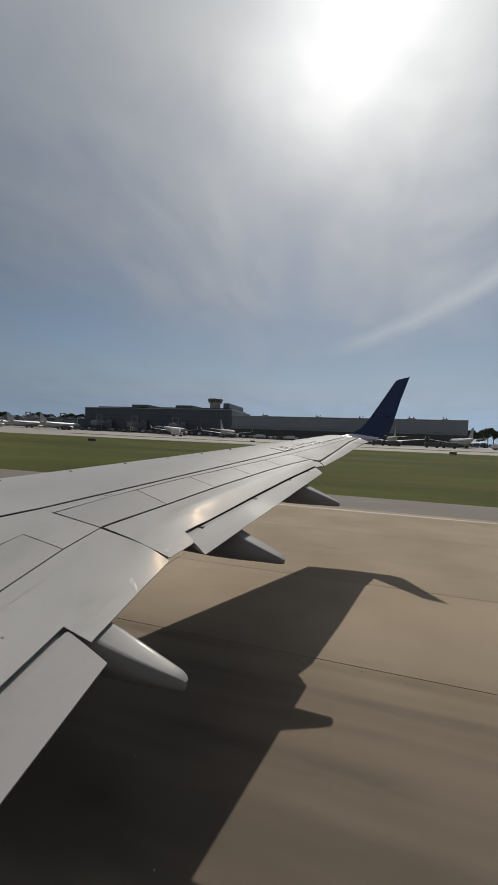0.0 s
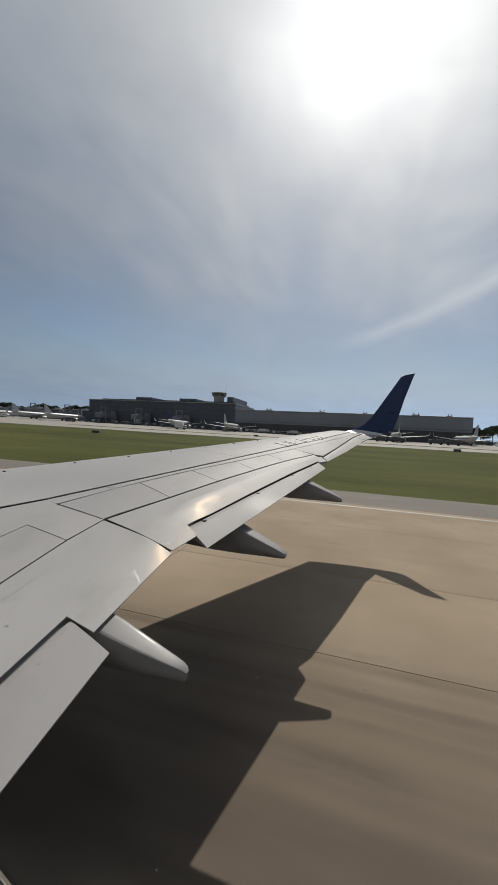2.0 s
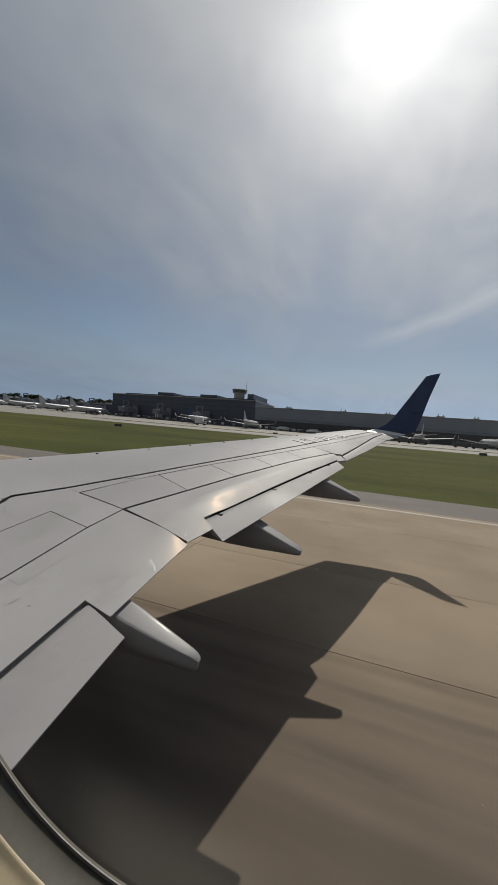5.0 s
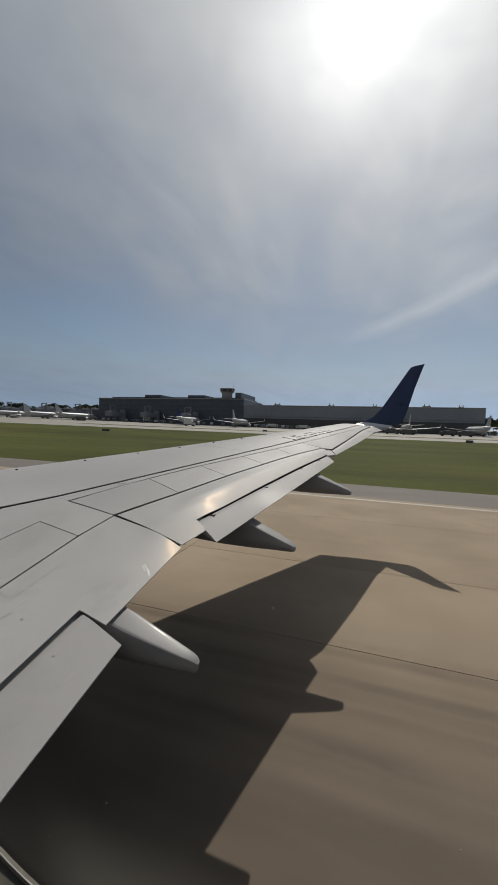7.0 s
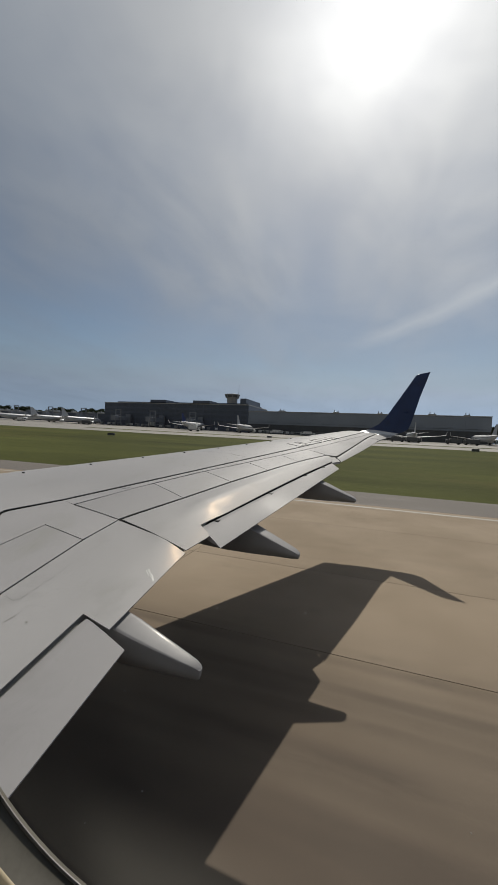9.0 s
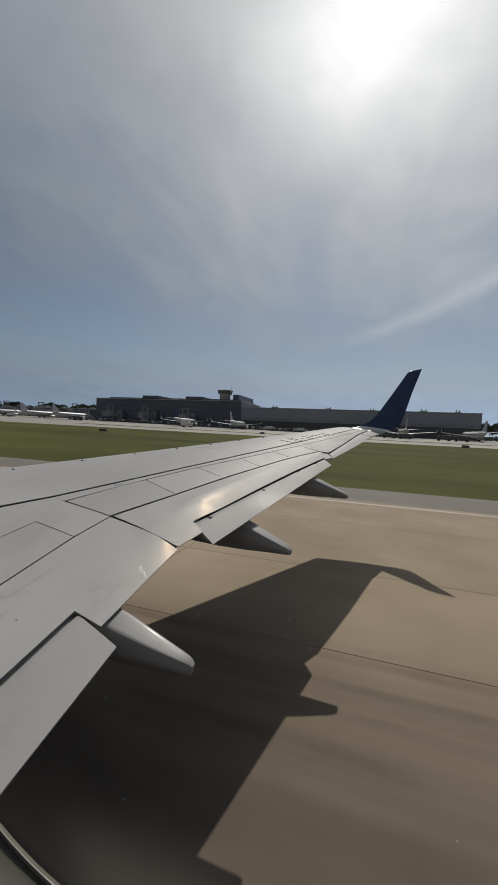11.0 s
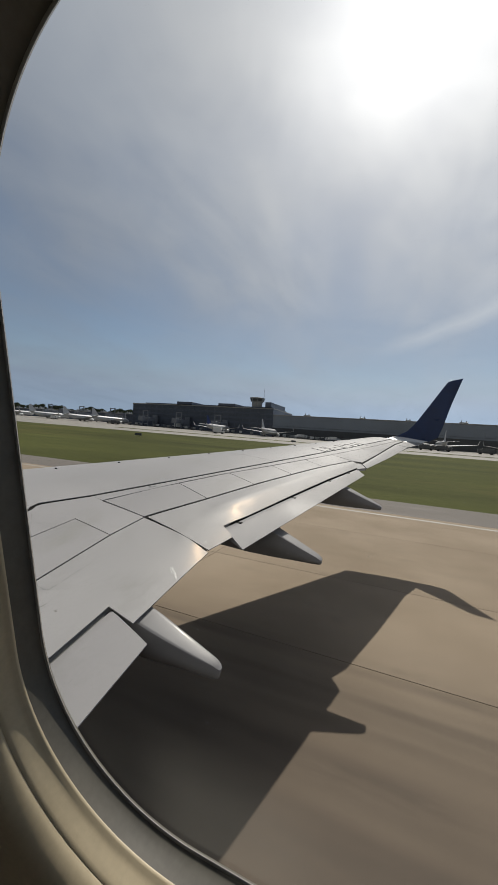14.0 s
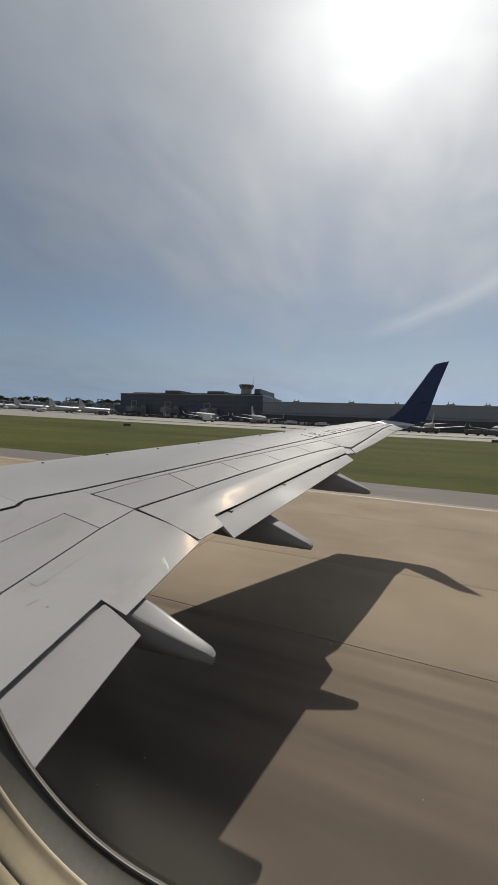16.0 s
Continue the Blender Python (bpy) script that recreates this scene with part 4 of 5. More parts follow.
def window_pane():
    m = bpy.data.materials.new("clear_acrylic_pane")
    m.use_nodes = True
    N, L = nodes_of(m.node_tree)
    clear, o = N.new("ShaderNodeBsdfTransparent"), N.new("ShaderNodeOutputMaterial")
    clear.inputs[0].default_value = (0.985, 0.99, 0.985, 1)
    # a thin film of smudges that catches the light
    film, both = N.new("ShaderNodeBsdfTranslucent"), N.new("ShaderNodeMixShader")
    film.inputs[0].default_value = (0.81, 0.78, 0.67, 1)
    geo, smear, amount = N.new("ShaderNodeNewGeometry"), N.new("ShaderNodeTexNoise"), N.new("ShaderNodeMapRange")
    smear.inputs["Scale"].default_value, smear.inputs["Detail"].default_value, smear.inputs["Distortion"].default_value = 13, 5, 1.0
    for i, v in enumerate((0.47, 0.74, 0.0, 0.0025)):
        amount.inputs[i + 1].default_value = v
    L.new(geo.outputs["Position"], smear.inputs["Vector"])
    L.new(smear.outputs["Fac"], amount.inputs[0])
    # a thicker film, low down and slightly aft, paints a pale haze onto the pane
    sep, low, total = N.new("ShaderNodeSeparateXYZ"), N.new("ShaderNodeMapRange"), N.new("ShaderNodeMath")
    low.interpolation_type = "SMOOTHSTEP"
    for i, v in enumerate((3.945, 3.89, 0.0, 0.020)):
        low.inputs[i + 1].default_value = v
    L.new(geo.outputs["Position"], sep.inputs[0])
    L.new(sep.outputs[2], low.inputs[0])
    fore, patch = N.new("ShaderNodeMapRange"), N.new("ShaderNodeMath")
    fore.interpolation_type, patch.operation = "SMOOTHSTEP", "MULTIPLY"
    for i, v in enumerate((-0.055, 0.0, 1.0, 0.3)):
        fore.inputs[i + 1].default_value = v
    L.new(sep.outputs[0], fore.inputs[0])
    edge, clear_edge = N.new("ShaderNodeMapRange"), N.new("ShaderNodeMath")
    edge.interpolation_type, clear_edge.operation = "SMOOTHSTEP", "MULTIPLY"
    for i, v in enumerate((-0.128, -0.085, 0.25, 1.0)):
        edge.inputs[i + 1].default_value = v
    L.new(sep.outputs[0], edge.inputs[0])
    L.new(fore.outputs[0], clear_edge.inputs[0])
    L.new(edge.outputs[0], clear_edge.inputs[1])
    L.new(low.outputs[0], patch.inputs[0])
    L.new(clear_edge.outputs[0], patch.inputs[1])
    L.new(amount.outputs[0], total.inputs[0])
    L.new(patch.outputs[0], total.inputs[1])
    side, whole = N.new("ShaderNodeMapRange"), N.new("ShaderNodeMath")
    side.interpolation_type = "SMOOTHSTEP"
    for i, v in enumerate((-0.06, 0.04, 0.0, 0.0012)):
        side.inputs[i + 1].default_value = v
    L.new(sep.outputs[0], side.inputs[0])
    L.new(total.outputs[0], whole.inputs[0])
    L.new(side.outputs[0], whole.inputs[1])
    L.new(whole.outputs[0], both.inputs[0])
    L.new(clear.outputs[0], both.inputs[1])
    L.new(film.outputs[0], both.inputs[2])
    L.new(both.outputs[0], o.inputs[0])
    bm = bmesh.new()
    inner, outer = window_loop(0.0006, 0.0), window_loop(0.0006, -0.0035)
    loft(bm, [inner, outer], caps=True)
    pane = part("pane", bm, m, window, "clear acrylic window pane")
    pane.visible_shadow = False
    # specks of dirt on the pane
    rnd = random.Random(3)
    for i in range(9):
        c = wall_point(rnd.uniform(-0.12, 0.05), rnd.uniform(-0.19, -0.04), 0.0003)
        r = rnd.choice((0.00012, 0.00015, 0.0002))
        bm = bmesh.new()
        bmesh.ops.create_icosphere(bm, subdivisions=1, radius=r)
        bmesh.ops.translate(bm, verts=bm.verts[:], vec=c)
        part("dirt_speck", bm, M["truck_white"], window)


window_pane()


def cabin_wall():
    rings = [window_loop(0.094, 0.0429), window_loop(0.20, 0.072)]
    outer = []
    for p in rings[1]:
        d = p - wall_point(-0.04, -0.055, 0.072)
        q = wall_point(-0.04, -0.055, 0.12) + d * (0.62 / max(abs(d.x), d.length * 0.55))
        outer.append(Vector((q.x, min(q.y, hull_y(q.z) - 0.06), q.z)))
    part("wall_panel", loft(bmesh.new(), rings + [outer], caps=False), M["beige"], airliner, "beige moulded cabin wall", True)


cabin_wall()


def fuselage():
    cy, cz, ry, rz, n = -1.72, 3.72, 1.845, 2.05, 64
    bm = bmesh.new()
    xs = [-14 + i * 0.25 for i in range(113)]
    rings = [[bm.verts.new((x, cy + ry * math.cos(2 * math.pi * k / n), cz + (rz if k < n // 2 else 2.5) * math.sin(2 * math.pi * k / n))) for k in range(n)] for x in xs]
    for i, (a, b) in enumerate(zip(rings[:-1], rings[1:])):
        for k in range(n):
            q = (a[k], a[(k + 1) % n], b[(k + 1) % n], b[k])
            c = sum((v.co for v in q), Vector()) / 4
            if abs(c.x) < 0.40 and c.y > 0 and 3.6 < c.z < 4.5:
                continue
            if abs(c.x) > 0.7 and i % 2 == 0 and abs(c.x) < 9 and 3.8 < c.z < 4.3:
                continue  # the other cabin windows
            bm.faces.new(q).material_index = 1 if c.z < 3.2 else 0
    bm.faces.new(rings[0])
    bm.faces.new(rings[-1])
    return part("fuselage", bm, [M["skin"], M["belly"]], airliner, "white fuselage skin with an unseen belly darkened against bounce light", True)


fuselage()
part("cabin_floor", boxed(-6, 6, -3.3, -0.05, 2.9, 2.95), M["cabin"], airliner)


# ---- terminal ----
def terminal_block(name, label, x0, x1, y0, y1, h, storeys, bay, wall_mat, base=4.5):
    """A flat-roofed block: wall with recessed window bays on the apron side, parapet and roof."""
    t = thing(name, label, "building")
    part("wall", boxed(x0, x1, y0 + 0.5, y1, -0.1, h - 0.6), M[wall_mat], t)
    part("parapet", boxed(x0 - 0.3, x1 + 0.3, y0 - 0.2, y1 + 0.3, h - 0.6, h, 0.08), M["roof"], t)
    n = max(1, round((x1 - x0) / bay))
    w = (x1 - x0) / n
    sh = (h - 0.6 - base) / max(1, storeys)
    pane = bpy.data.meshes.new("pane")
    bm = boxed(0.35, w - 0.35, 0.15, 0.42, 0.9, sh - 0.55)
    bm.to_mesh(pane)
    bm.free()
    pane.materials.append(M["facade_glass"])
    slab = bpy.data.meshes.new("floor_band")
    bm = boxed(x0, x1, y0, y0 + 0.5, -0.45, 0.75)
    bm.to_mesh(slab)
    bm.free()
    slab.materials.append(M[wall_mat])
    for s in range(storeys):
        z = base + s * sh
        band = new("floor_band", slab)
        band.location = (0, 0, z)
        band.parent = t
        for i in range(n):
            ob = new("pane", pane)
            ob.location = (x0 + i * w, y0, z)
            ob.parent = t
    pier = bpy.data.meshes.new("pier")
    bm = boxed(-0.3, 0.3, y0 + 0.05, y0 + 0.5, -0.1, h - 0.6)
    bm.to_mesh(pier)
    bm.free()
    pier.materials.append(M[wall_mat])
    for i in range(n + 1):
        ob = new("pier", pier)
        ob.location = (min(max(x0 + i * w, x0 + 0.3), x1 - 0.3), 0, 0)
        ob.parent = t
    return t


tall = terminal_block("terminal_building", "dark grey multi-storey terminal with glass bands", -214, -85.2, 250, 300, 25.6, 4, 6.0, "facade_dark", 10.0)
for x0, x1, z1 in ((-204, -87, 26.7), (-172, -157.5, 28.6), (-133, -118.5, 28.4), (-93.4, -88.6, 30.4)):
    part("penthouse", boxed(x0, x1, 254, 290, 25.6, z1, 0.1), M["facade_dark"], tall)
hall = terminal_block("terminal_hall", "long plain grey terminal hall with panelled wall", -85, 69, 250, 305, 21.1, 1, 7.0, "facade", 12.0)
for i in range(22):
    part("wall_panel", boxed(-84.8 + 7 * i + 0.06, -84.8 + 7 * i + 6.94, 249.9, 250.45, 13.0, 20.3), M["facade"], hall)
part("lower_glazing", boxed(-85.0, 69.0, 249.7, 250.2, 0, 11.6), M["glass"], hall)
low = terminal_block("pier_building", "low dark pier building along the apron", -430, -214.5, 262, 290, 16.6, 1, 6.0, "facade_dark", 11.5)


def roof_unit(x, y, z, w, h):
    t = thing("roof_unit", "grey ventilation unit on the terminal roof", "roof unit", "roof units")
    part("casing", boxed(x - w / 2, x + w / 2, y, y + 4, z, z + h, 0.1), M["steel"], t)
    for d, r, up in ((-0.3, 0.25, 1.2), (0.3, 0.3, 0.9)):
        part("pipe", tube(bmesh.new(), (x + w * d, y + 1, z + h), (x + w * d, y + 1, z + h + up), r), M["steel"], t)


for x, w, h in ((-62, 4.5, 1.3), (-23, 4.0, 1.2), (6, 3.2, 1.0), (38, 4.6, 1.3), (58, 3.0, 1.1)):
    roof_unit(x, 258, 21.1, w, h)
for x in range(-420, -220, 17):
    roof_unit(x + 5 * math.sin(x), 268, 16.6, 5 + 2 * math.sin(x * 1.7), 1.4 + 0.6 * math.cos(x * 2.3))


def control_tower(x, y):
    t = thing("control_tower", "stubby control tower with flared cab on the terminal roof", "control tower")
    ring = lambda r, z, n=8: [(x + r * math.cos(2 * math.pi * (i + 0.5) / n), y + r * math.sin(2 * math.pi * (i + 0.5) / n), z) for i in range(n)]
    part("shaft", loft(bmesh.new(), [ring(4.0, 25.6), ring(4.0, 30.4), ring(5.4, 31.2)]), M["roof"], t)
    part("cab_glass", loft(bmesh.new(), [ring(5.0, 31.2), ring(5.5, 33.2)]), M["glass"], t)
    part("cab_roof", loft(bmesh.new(), [ring(5.8, 33.2), ring(5.9, 33.8), ring(3.0, 34.2)]), M["roof"], t)
    for a in range(8):
        c, s = math.cos(2 * math.pi * (a + 0.5) / 8), math.sin(2 * math.pi * (a + 0.5) / 8)
        part("mullion", tube(bmesh.new(), (x + 5.05 * c, y + 5.05 * s, 31.2), (x + 5.55 * c, y + 5.55 * s, 33.2), 0.12, n=5), M["steel"], t)
    part("aerial", tube(bmesh.new(), (x + 5.2, y, 33.8), (x + 5.2, y, 41.5), 0.16, 0.05, 6), M["steel"], t)


control_tower(-101.5, 258)


def jet_bridge(x):
    t = thing("jet_bridge", "dull grey passenger boarding bridge standing on steel legs", "boarding bridge", "boarding bridges", pose(0, 0, rise(x, 240)))
    part("tunnel", boxed(x - 1.5, x + 1.5, 232, 250, 4.2, 7.2, 0.15), M["bridge"], t)
    part("rotunda", tube(bmesh.new(), (x, 247.5, 0), (x, 247.5, 9.5), 2.2, n=16), M["bridge"], t)
    part("cab", boxed(x - 2.1, x + 2.1, 228.5, 232, 3.9, 7.5, 0.25), M["bridge"], t)
    for dx in (-2.4, 2.4):
        part("leg", boxed(x + dx - 0.3, x + dx + 0.3, 234.5, 235.1, -0.02, 12.5), M["bridge"], t)
    for z in (8.2, 11.9):
        part("cross_beam", boxed(x - 2.7, x + 2.7, 234.45, 235.15, z, z + 0.6), M["bridge"], t)
    for dx in (-1.4, 1.4):
        part("wheel", tube(bmesh.new(), (x + dx - 0.25, 234.8, 0.5), (x + dx + 0.25, 234.8, 0.5), 0.52, n=14), M["tyre"], t)


for x in (-296.0, -257.0, -222.0, -187.9, -156.4, -122.6):
    jet_bridge(x)


# ---- parked aircraft ----
def parked_jet(at, tail="jet_white"):
    t = thing("parked_jet", "white airliner parked nose-in at the terminal", "airplane", "parked airliners", at)
    # along +y: nose at 19, tail at -19
    bm = bmesh.new()
    rings = []
    for y, r, z in ((19.0, 0.15, 2.9), (18.4, 0.75, 2.95), (17.2, 1.3, 3.1), (15.4, 1.75, 3.3), (13, 1.95, 3.4), (-8, 1.95, 3.4), (-12, 1.6, 3.75), (-16, 0.85, 4.3), (-19, 0.25, 4.8)):
        rings.append([(r * math.cos(2 * math.pi * k / 18), y, z + r * math.sin(2 * math.pi * k / 18)) for k in range(18)])
    part("fuselage", loft(bm, rings), M["jet_white"], t, smooth=True)

    def plank(name, root, tip, mat):
        bm = bmesh.new()
        rr = []
        for (yl, yt, x, z, th) in (root, tip):
            rr.append([(x, yl, z), (x, yl + (yt - yl) * 0.3, z + th), (x, yt, z), (x, yl + (yt - yl) * 0.3, z - th)])
        return part(name, loft(bm, rr), M[mat], t)

    for s in (-1, 1):
        plank("wing", (5.5, -2.5, 1.5 * s, 2.5, 0.35), (-2.6, -4.2, 17 * s, 4.2, 0.08), "jet_grey")
        plank("tailplane", (-14.0, -17.2, 0.6 * s, 4.6, 0.14), (-17.4, -18.8, 6.4 * s, 5.2, 0.05), "jet_grey")
        bm = bmesh.new()
        e = []
        for y, r in ((6.2, 0.95), (5.9, 1.1), (4.0, 1.12), (1.8, 0.7)):
            e.append([(5.0 * s + r * math.cos(2 * math.pi * k / 14), y, 1.6 + r * math.sin(2 * math.pi * k / 14)) for k in range(14)])
        part("engine", loft(bm, e), M["jet_white"], t, smooth=True)
        part("wheel", tube(bmesh.new(), (2.6 * s, -0.5, 0.55), (3.2 * s, -0.5, 0.55), 0.57, n=12), M["tyre"], t)
        part("gear_leg", tube(bmesh.new(), (2.9 * s, -0.5, 0.5), (2.9 * s, -0.5, 2.4), 0.12, n=6), M["steel"], t)
        plank("wing_tip_fence", (-2.7, -4.2, 17 * s, 4.2, 0.05), (-4.3, -5.0, 17.5 * s, 6.3, 0.04), "jet_white")
        part("cabin_windows", boxed(1.86 * s - 0.12, 1.86 * s + 0.12, -11, 14.5, 3.75, 4.0), M["glass"], t)
    part("nose_wheel", tube(bmesh.new(), (-0.3, 13.5, 0.42), (0.3, 13.5, 0.42), 0.44, n=12), M["tyre"], t)
    part("nose_leg", tube(bmesh.new(), (0, 13.5, 0.4), (0, 13.5, 2.0), 0.1, n=6), M["steel"], t)
    fin = bmesh.new()
    loft(fin, [[(-0.16, -11.5, 5.0), (0.16, -11.5, 5.0), (0.05, -17.8, 5.0), (-0.05, -17.8, 5.0)], [(-0.05, -16.7, 10.6), (0.05, -16.7, 10.6), (0.03, -18.7, 10.6), (-0.03, -18.7, 10.6)]])
    part("tail_fin", fin, M[tail], t)
    return t


jet_a = parked_jet(pose(-282, 224, rise(-282, 224) - 0.02, 0, 0, -6))
for x, y, a in ((-243, 224, -6), (-213, 224, -5), (-79, 226, 4), (23, 226, 0), (59, 226, 3), (-330, 224, -6), (-385, 224, -6)):
    copy_thing(jet_a, pose(x, y, rise(x, y) - 0.02, 0, 0, a))
jet_b = parked_jet(pose(-117, 226, rise(-117, 226) - 0.02, 0, 0, 2), "jet_blue")
tagged(jet_b, "white airliner with dark blue tail parked nose-in")


# ---- vehicles ----
def service_truck(x, y, a, dark=False, high=False):
    body = "truck_dark" if dark else "truck_white"
    t = thing("service_truck", ("dark" if dark else "white") + " airport service truck parked on the apron", "truck", "service vehicles", pose(x, y, rise(x, y) - 0.02, 0, 0, a))
    part("chassis", boxed(-3.4, 3.4, -1.05, 1.05, 0.55, 0.9, 0.05), M["truck_dark"], t)
    cabm = boxed(1.9, 3.5, -1.1, 1.1, 0.9, 2.6, 0.12)
    cb = part("cab", cabm, M[body], t)
    part("windscreen", boxed(3.47, 3.54, -0.95, 0.95, 1.65, 2.35), M["glass"], cb)
    for s in (-1, 1):
        part("side_window", boxed(2.3, 3.2, 1.09 * s - 0.03, 1.09 * s + 0.03, 1.7, 2.35), M["glass"], cb)
    part("load_box", boxed(-3.4, 1.7, -1.2, 1.2, 0.95, 4.2 if high else 2.9, 0.1), M[body], t)
    for px in (-2.3, 2.4):
        for s in (-1, 1):
            part("wheel", tube(bmesh.new(), (px, 0.8 * s, 0.48), (px, 1.12 * s, 0.48), 0.48, n=14), M["tyre"], t)


for x, y, a, d, hi in ((-102, 198, 4, False, True), (14, 205, 0, True, False), (22, 205, 2, True, False), (40, 203, 180, True, False), (48, 203, 178, True, False), (-160, 240, 90, False, True),
                       (-60, 240, 0, False, False), (-40, 241, 180, False, False), (-30, 240, 10, True, False), (-10, 239, 0, True, True), (72, 207, 5, False, False), (-200, 215, 10, True, False), (-264, 214, 0, False, False)):
    service_truck(x, y, a, d, hi)


def baggage_cart(x, y, a):
    t = thing("baggage_cart", "grey baggage cart with a flat roof on the apron", "baggage cart", "baggage carts", pose(x, y, rise(x, y) - 0.02, 0, 0, a))
    part("deck", boxed(-1.5, 1.5, -0.75, 0.75, 0.45, 0.6, 0.03), M["steel"], t)
    part("canopy", boxed(-1.5, 1.5, -0.75, 0.75, 1.95, 2.05, 0.03), M["truck_white"], t)
    for px in (-1.4, 1.4):
        for py in (-0.7, 0.7):
            part("post", boxed(px - 0.05, px + 0.05, py - 0.05, py + 0.05, 0.6, 1.95), M["steel"], t)
    for px in (-1.0, 1.0):
        part("wheel", tube(bmesh.new(), (px, -0.72, 0.24), (px, 0.72, 0.24), 0.25, n=10), M["tyre"], t)


for i in range(9):
    baggage_cart(-70 + 3.6 * i, 236 + 0.4 * math.sin(i * 2.1), 4 * math.sin(i))


for i in range(14):
    baggage_cart(-206 + 6.3 * i + 1.5 * math.sin(i * 3.1), 238 + 3 * math.sin(i * 1.7), 25 * math.sin(i * 2.3))
for i in range(8):
    baggage_cart(-2 + 3.4 * i, 233 + 0.5 * math.sin(i), 3 * math.sin(i * 1.3))


def cargo_container(x, y, a, mat):
    t = thing("cargo_container", "dull metal air cargo container on a low dolly", "cargo container", "cargo containers", pose(x, y, rise(x, y) - 0.02, 0, 0, a))
    bm = bmesh.new()
    loft(bm, [[(-1.0, -0.75, 0.5), (0.7, -0.75, 0.5), (1.1, -0.75, 0.95), (1.1, -0.75, 2.1), (-1.0, -0.75, 2.1)], [(-1.0, 0.75, 0.5), (0.7, 0.75, 0.5), (1.1, 0.75, 0.95), (1.1, 0.75, 2.1), (-1.0, 0.75, 2.1)]])
    part("shell", bm, M[mat], t)
    part("dolly", boxed(-1.2, 1.2, -0.85, 0.85, 0.3, 0.45, 0.03), M["truck_dark"], t)
    for px in (-0.8, 0.8):
        part("wheel", tube(bmesh.new(), (px, -0.8, 0.17), (px, 0.8, 0.17), 0.18, n=10), M["tyre"], t)


for i in range(16):
    cargo_container(-212 + 8.1 * i + 2.2 * math.sin(i * 2.7), 243 + 1.5 * math.cos(i * 1.9), 20 * math.sin(i * 1.1), ("steel", "truck_white", "roof")[i % 3])
for i in range(10):
    cargo_container(-74 + 4.9 * i + math.sin(i * 2.2), 244 + math.cos(i), 12 * math.sin(i), ("truck_white", "steel")[i % 2])


# ---- light masts, signs ----
def light_mast(x, y, h):
    t = thing("light_mast", "tall grey steel floodlight mast on the apron", "light mast", "floodlight masts", pose(x, y, rise(x, y) - 0.02))
    part("pole", tube(bmesh.new(), (0, 0, 0), (0, 0, h), 0.35, 0.16, 10), M["steel"], t)
    part("head_frame", boxed(-1.8, 1.8, -0.25, 0.25, h, h + 0.3, 0.04), M["steel"], t)
    for i in range(4):
        part("floodlight", boxed(-1.7 + 0.95 * i, -1.15 + 0.95 * i, -0.5, -0.1, h + 0.3, h + 0.9, 0.05), M["truck_white"], t)


for x, y, h in ((96, 236, 25), (132, 262, 19), (-402, 250, 22)):
    light_mast(x, y, h)


def field_sign(x, y, w):
    t = thing("taxiway_sign", "small dark taxiway sign box on the grass", "sign", "taxiway signs", pose(x, y, rise(x, y) - 0.035, 0, 0, 8))
    part("sign_box", boxed(-w / 2, w / 2, -0.12, 0.12, 0.25, 1.0, 0.03), M["truck_dark"], t)
    for s in (-1, 1):
        part("sign_leg", boxed(s * w * 0.35 - 0.04, s * w * 0.35 + 0.04, -0.04, 0.04, 0.0, 0.26), M["steel"], t)


for x, y, w in ((-76, 92, 2.4), (-41, 150, 2.0), (29, 118, 2.0)):
    field_sign(x, y, w)


def edge_light(x, y):
    t = thing("runway_edge_light", "small runway edge lamp on a short stem", "runway lamp", "runway edge lamps", pose(x, y, -0.015))
    part("base_plate", tube(bmesh.new(), (0, 0, 0), (0, 0, 0.05), 0.16, n=12), M["steel"], t)
    part("stem", tube(bmesh.new(), (0, 0, 0.05), (0, 0, 0.28), 0.03, n=6), M["yellow"], t)
    part("lens", tube(bmesh.new(), (0, 0, 0.28), (0, 0, 0.42), 0.07, 0.045, 10), M["glass"], t)


for x in (-62, 58):
    edge_light(x, 26.2)


# ---- trees ----
def tree_mesh(seed, h, spread, clumps):
    rnd = random.Random(seed)
    bm = bmesh.new()
    pts = []
    for k in range(9):
        a = rnd.uniform(0, 6.28)
        d = rnd.uniform(0.0, 0.75) * spread
        pts.append((d * math.cos(a), d * math.sin(a), h * rnd.uniform(0.56, 0.88), spread * rnd.uniform(0.30, 0.5)))
    for cx, cy, cz, r in pts:
        for _ in range(clumps):
            u = Vector((rnd.gauss(0, 1), rnd.gauss(0, 1), rnd.gauss(0, 1)))
            u = u.normalized() * (rnd.random() ** 0.4)
            p = Vector((cx, cy, cz)) + Vector((u.x * r, u.y * r, u.z * r * 0.62))
            q = Euler((rnd.uniform(0, 6.3), rnd.uniform(0, 6.3), rnd.uniform(0, 6.3)))
            s = rnd.uniform(0.22, 0.55)
            cor = [Vector((-1, -0.5, 0)), Vector((0.2, -0.7, 0.25)), Vector((1, 0.3, 0)), Vector((-0.1, 0.8, -0.2))]
            vs = []
            for c in cor:
                c.rotate(q)
                vs.append(bm.verts.new(p + c * s))
            bm.faces.new(vs)
    trunk = bmesh.new()
    tube(trunk, (0, 0, -0.3), (0.2, 0.1, h * 0.42), 0.028 * h, 0.02 * h, 9)
    for cx, cy, cz, r in pts:
        tube(trunk, (0.2, 0.1, h * 0.40), (cx, cy, cz), 0.014 * h, 0.004 * h, 6)
    return trunk, bm


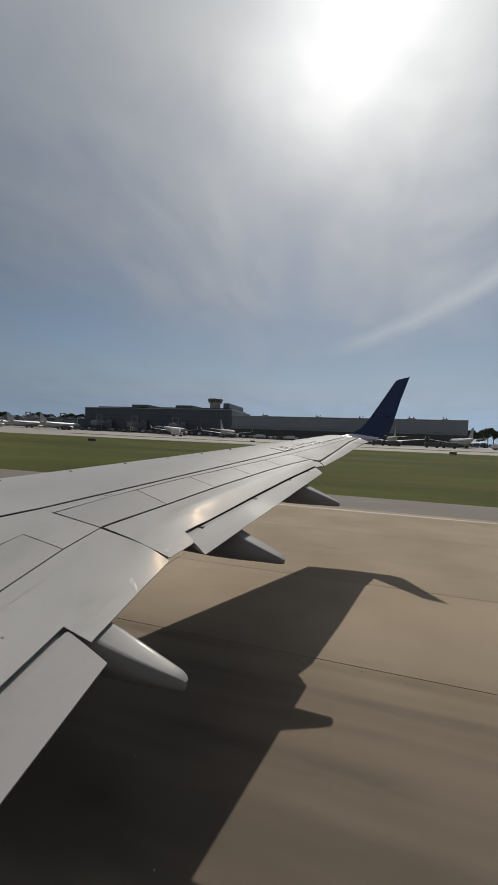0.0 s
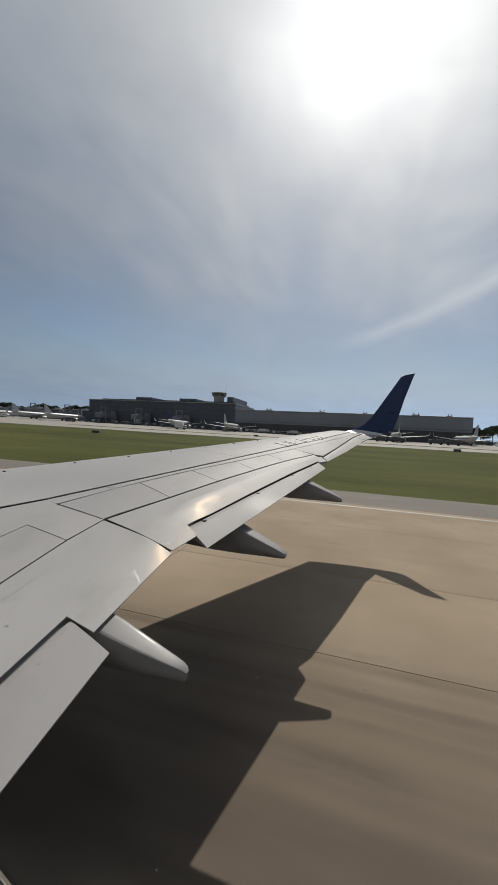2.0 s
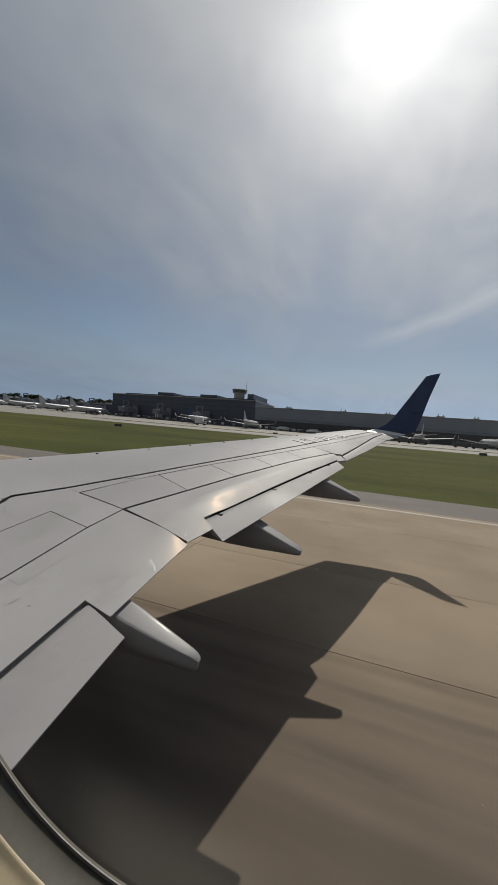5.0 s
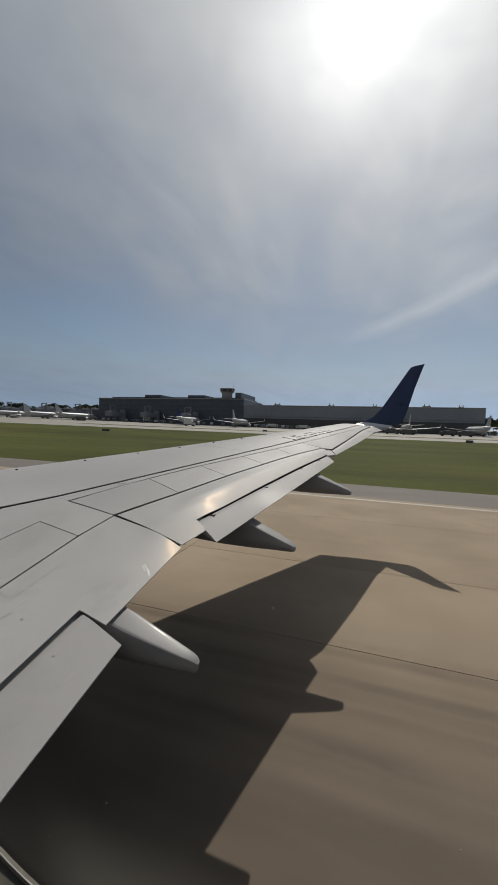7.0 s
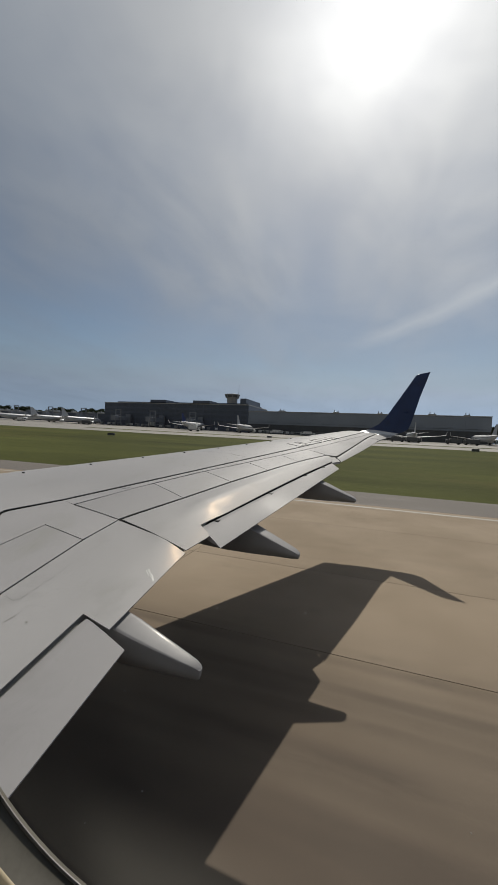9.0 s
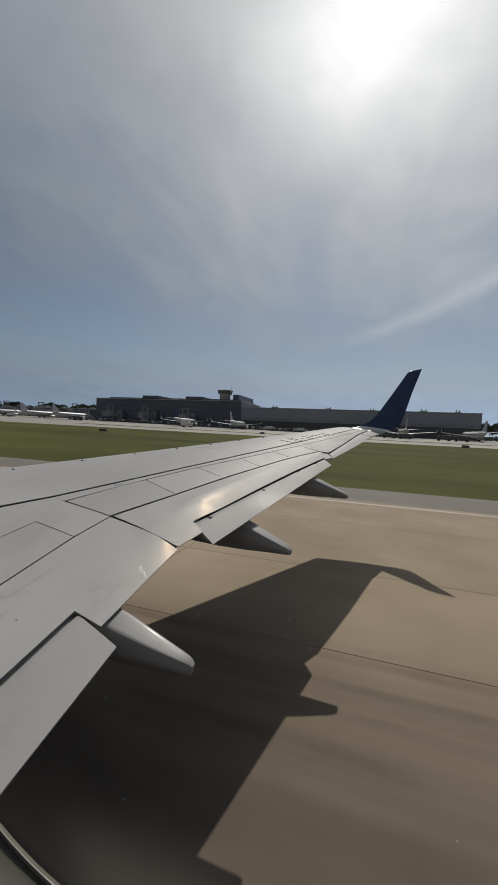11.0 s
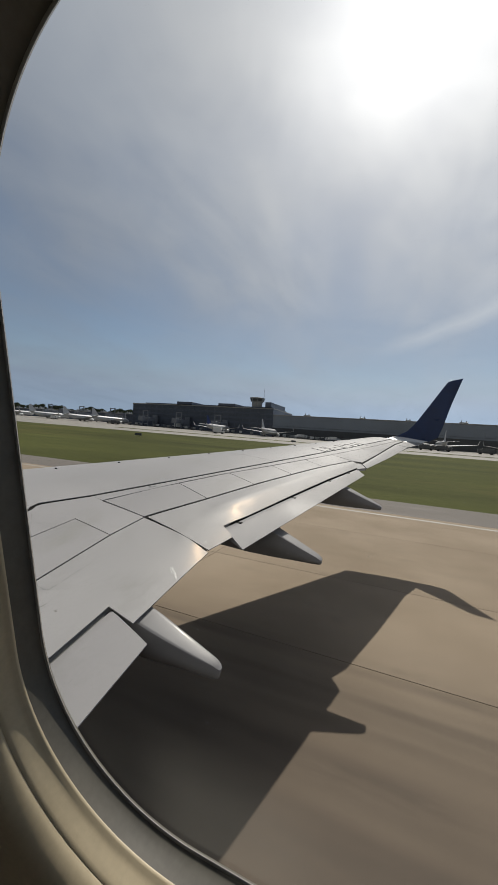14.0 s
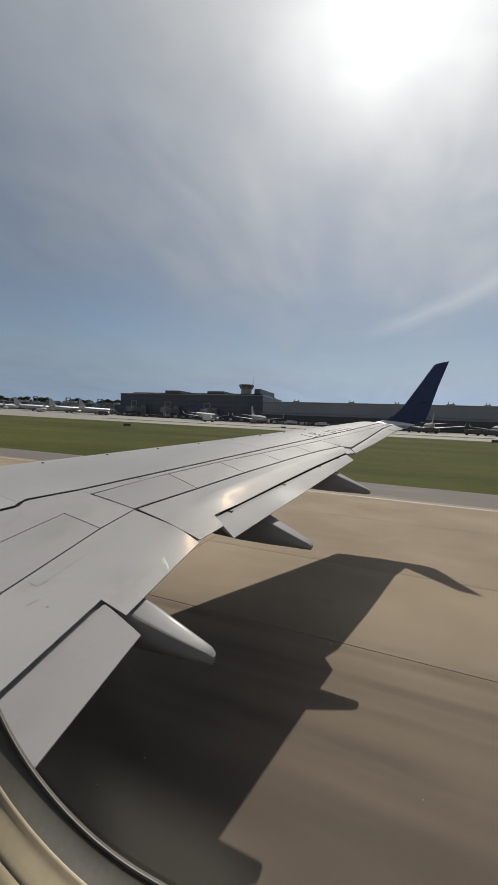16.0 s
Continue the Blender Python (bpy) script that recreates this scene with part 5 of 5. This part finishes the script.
def plant(seed, h, spread, clumps, at):
    t = thing("tree", "dark umbrella-shaped pine with a bare trunk", "tree", "pines round the airfield", at)
    trunk, crown = tree_mesh(seed, h, spread, clumps)
    part("trunk", trunk, M["bark"], t)
    part("crown", crown, M["leaf"], t)
    return t


kinds = [plant(11, 13.0, 6.5, 230, pose(84, 285, rise(84, 285) - 0.02)), plant(12, 15.0, 6.0, 230, pose(97, 292, rise(97, 292) - 0.02)), plant(13, 11.0, 5.5, 200, pose(110, 288, rise(110, 288) - 0.02)), plant(14, 17.0, 8.0, 240, pose(122, 296, rise(122, 296) - 0.02))]
rnd = random.Random(5)
for i in range(16):
    x, y = 78 + 9.5 * i + rnd.uniform(-3, 3), 300 + rnd.uniform(-8, 40)
    copy_thing(kinds[i % 4], pose(x, y, rise(x, y) - 0.02, 0, 0, rnd.uniform(0, 360)))
for i in range(120):
    x, y = -560 + 3.1 * i + rnd.uniform(-4, 4), 320 + rnd.uniform(-12, 30)
    copy_thing(kinds[(i * 3) % 4], pose(x, y, rise(x, y) - 0.02, 0, 0, rnd.uniform(0, 360)))


def far_woods():
    """A low belt of trees that closes the view behind the apron."""
    rnd = random.Random(21)
    verts, faces = [], []
    for i in range(620):
        ahead = i < 420
        x = (-760 + 1.52 * i if ahead else 60 + 3.2 * (i - 420)) + rnd.uniform(-3, 3)
        y = rnd.uniform(338, 372)
        h, r = rnd.uniform(6.5, 11.5) if ahead else rnd.uniform(3.5, 6.5), rnd.uniform(3.0, 5.0)
        base = rise(x, y)
        for _ in range(46):
            u = Vector((rnd.gauss(0, 1), rnd.gauss(0, 1), rnd.gauss(0, 1))).normalized() * (rnd.random() ** 0.4)
            p = Vector((x + u.x * r, y + u.y * r, base + h * 0.52 + u.z * h * 0.5))
            q = Euler((rnd.uniform(0, 6.3), rnd.uniform(0, 6.3), rnd.uniform(0, 6.3)))
            k = rnd.uniform(0.5, 1.1)
            n = len(verts)
            for c in ((-1, -0.5, 0), (0.2, -0.7, 0.25), (1, 0.3, 0), (-0.1, 0.8, -0.2)):
                v = Vector(c) * k
                v.rotate(q)
                verts.append(p + v)
            faces.append((n, n + 1, n + 2, n + 3))
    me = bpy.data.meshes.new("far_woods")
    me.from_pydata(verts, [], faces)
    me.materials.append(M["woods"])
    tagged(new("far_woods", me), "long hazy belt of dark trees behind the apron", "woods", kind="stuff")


far_woods()

lay_slabs()
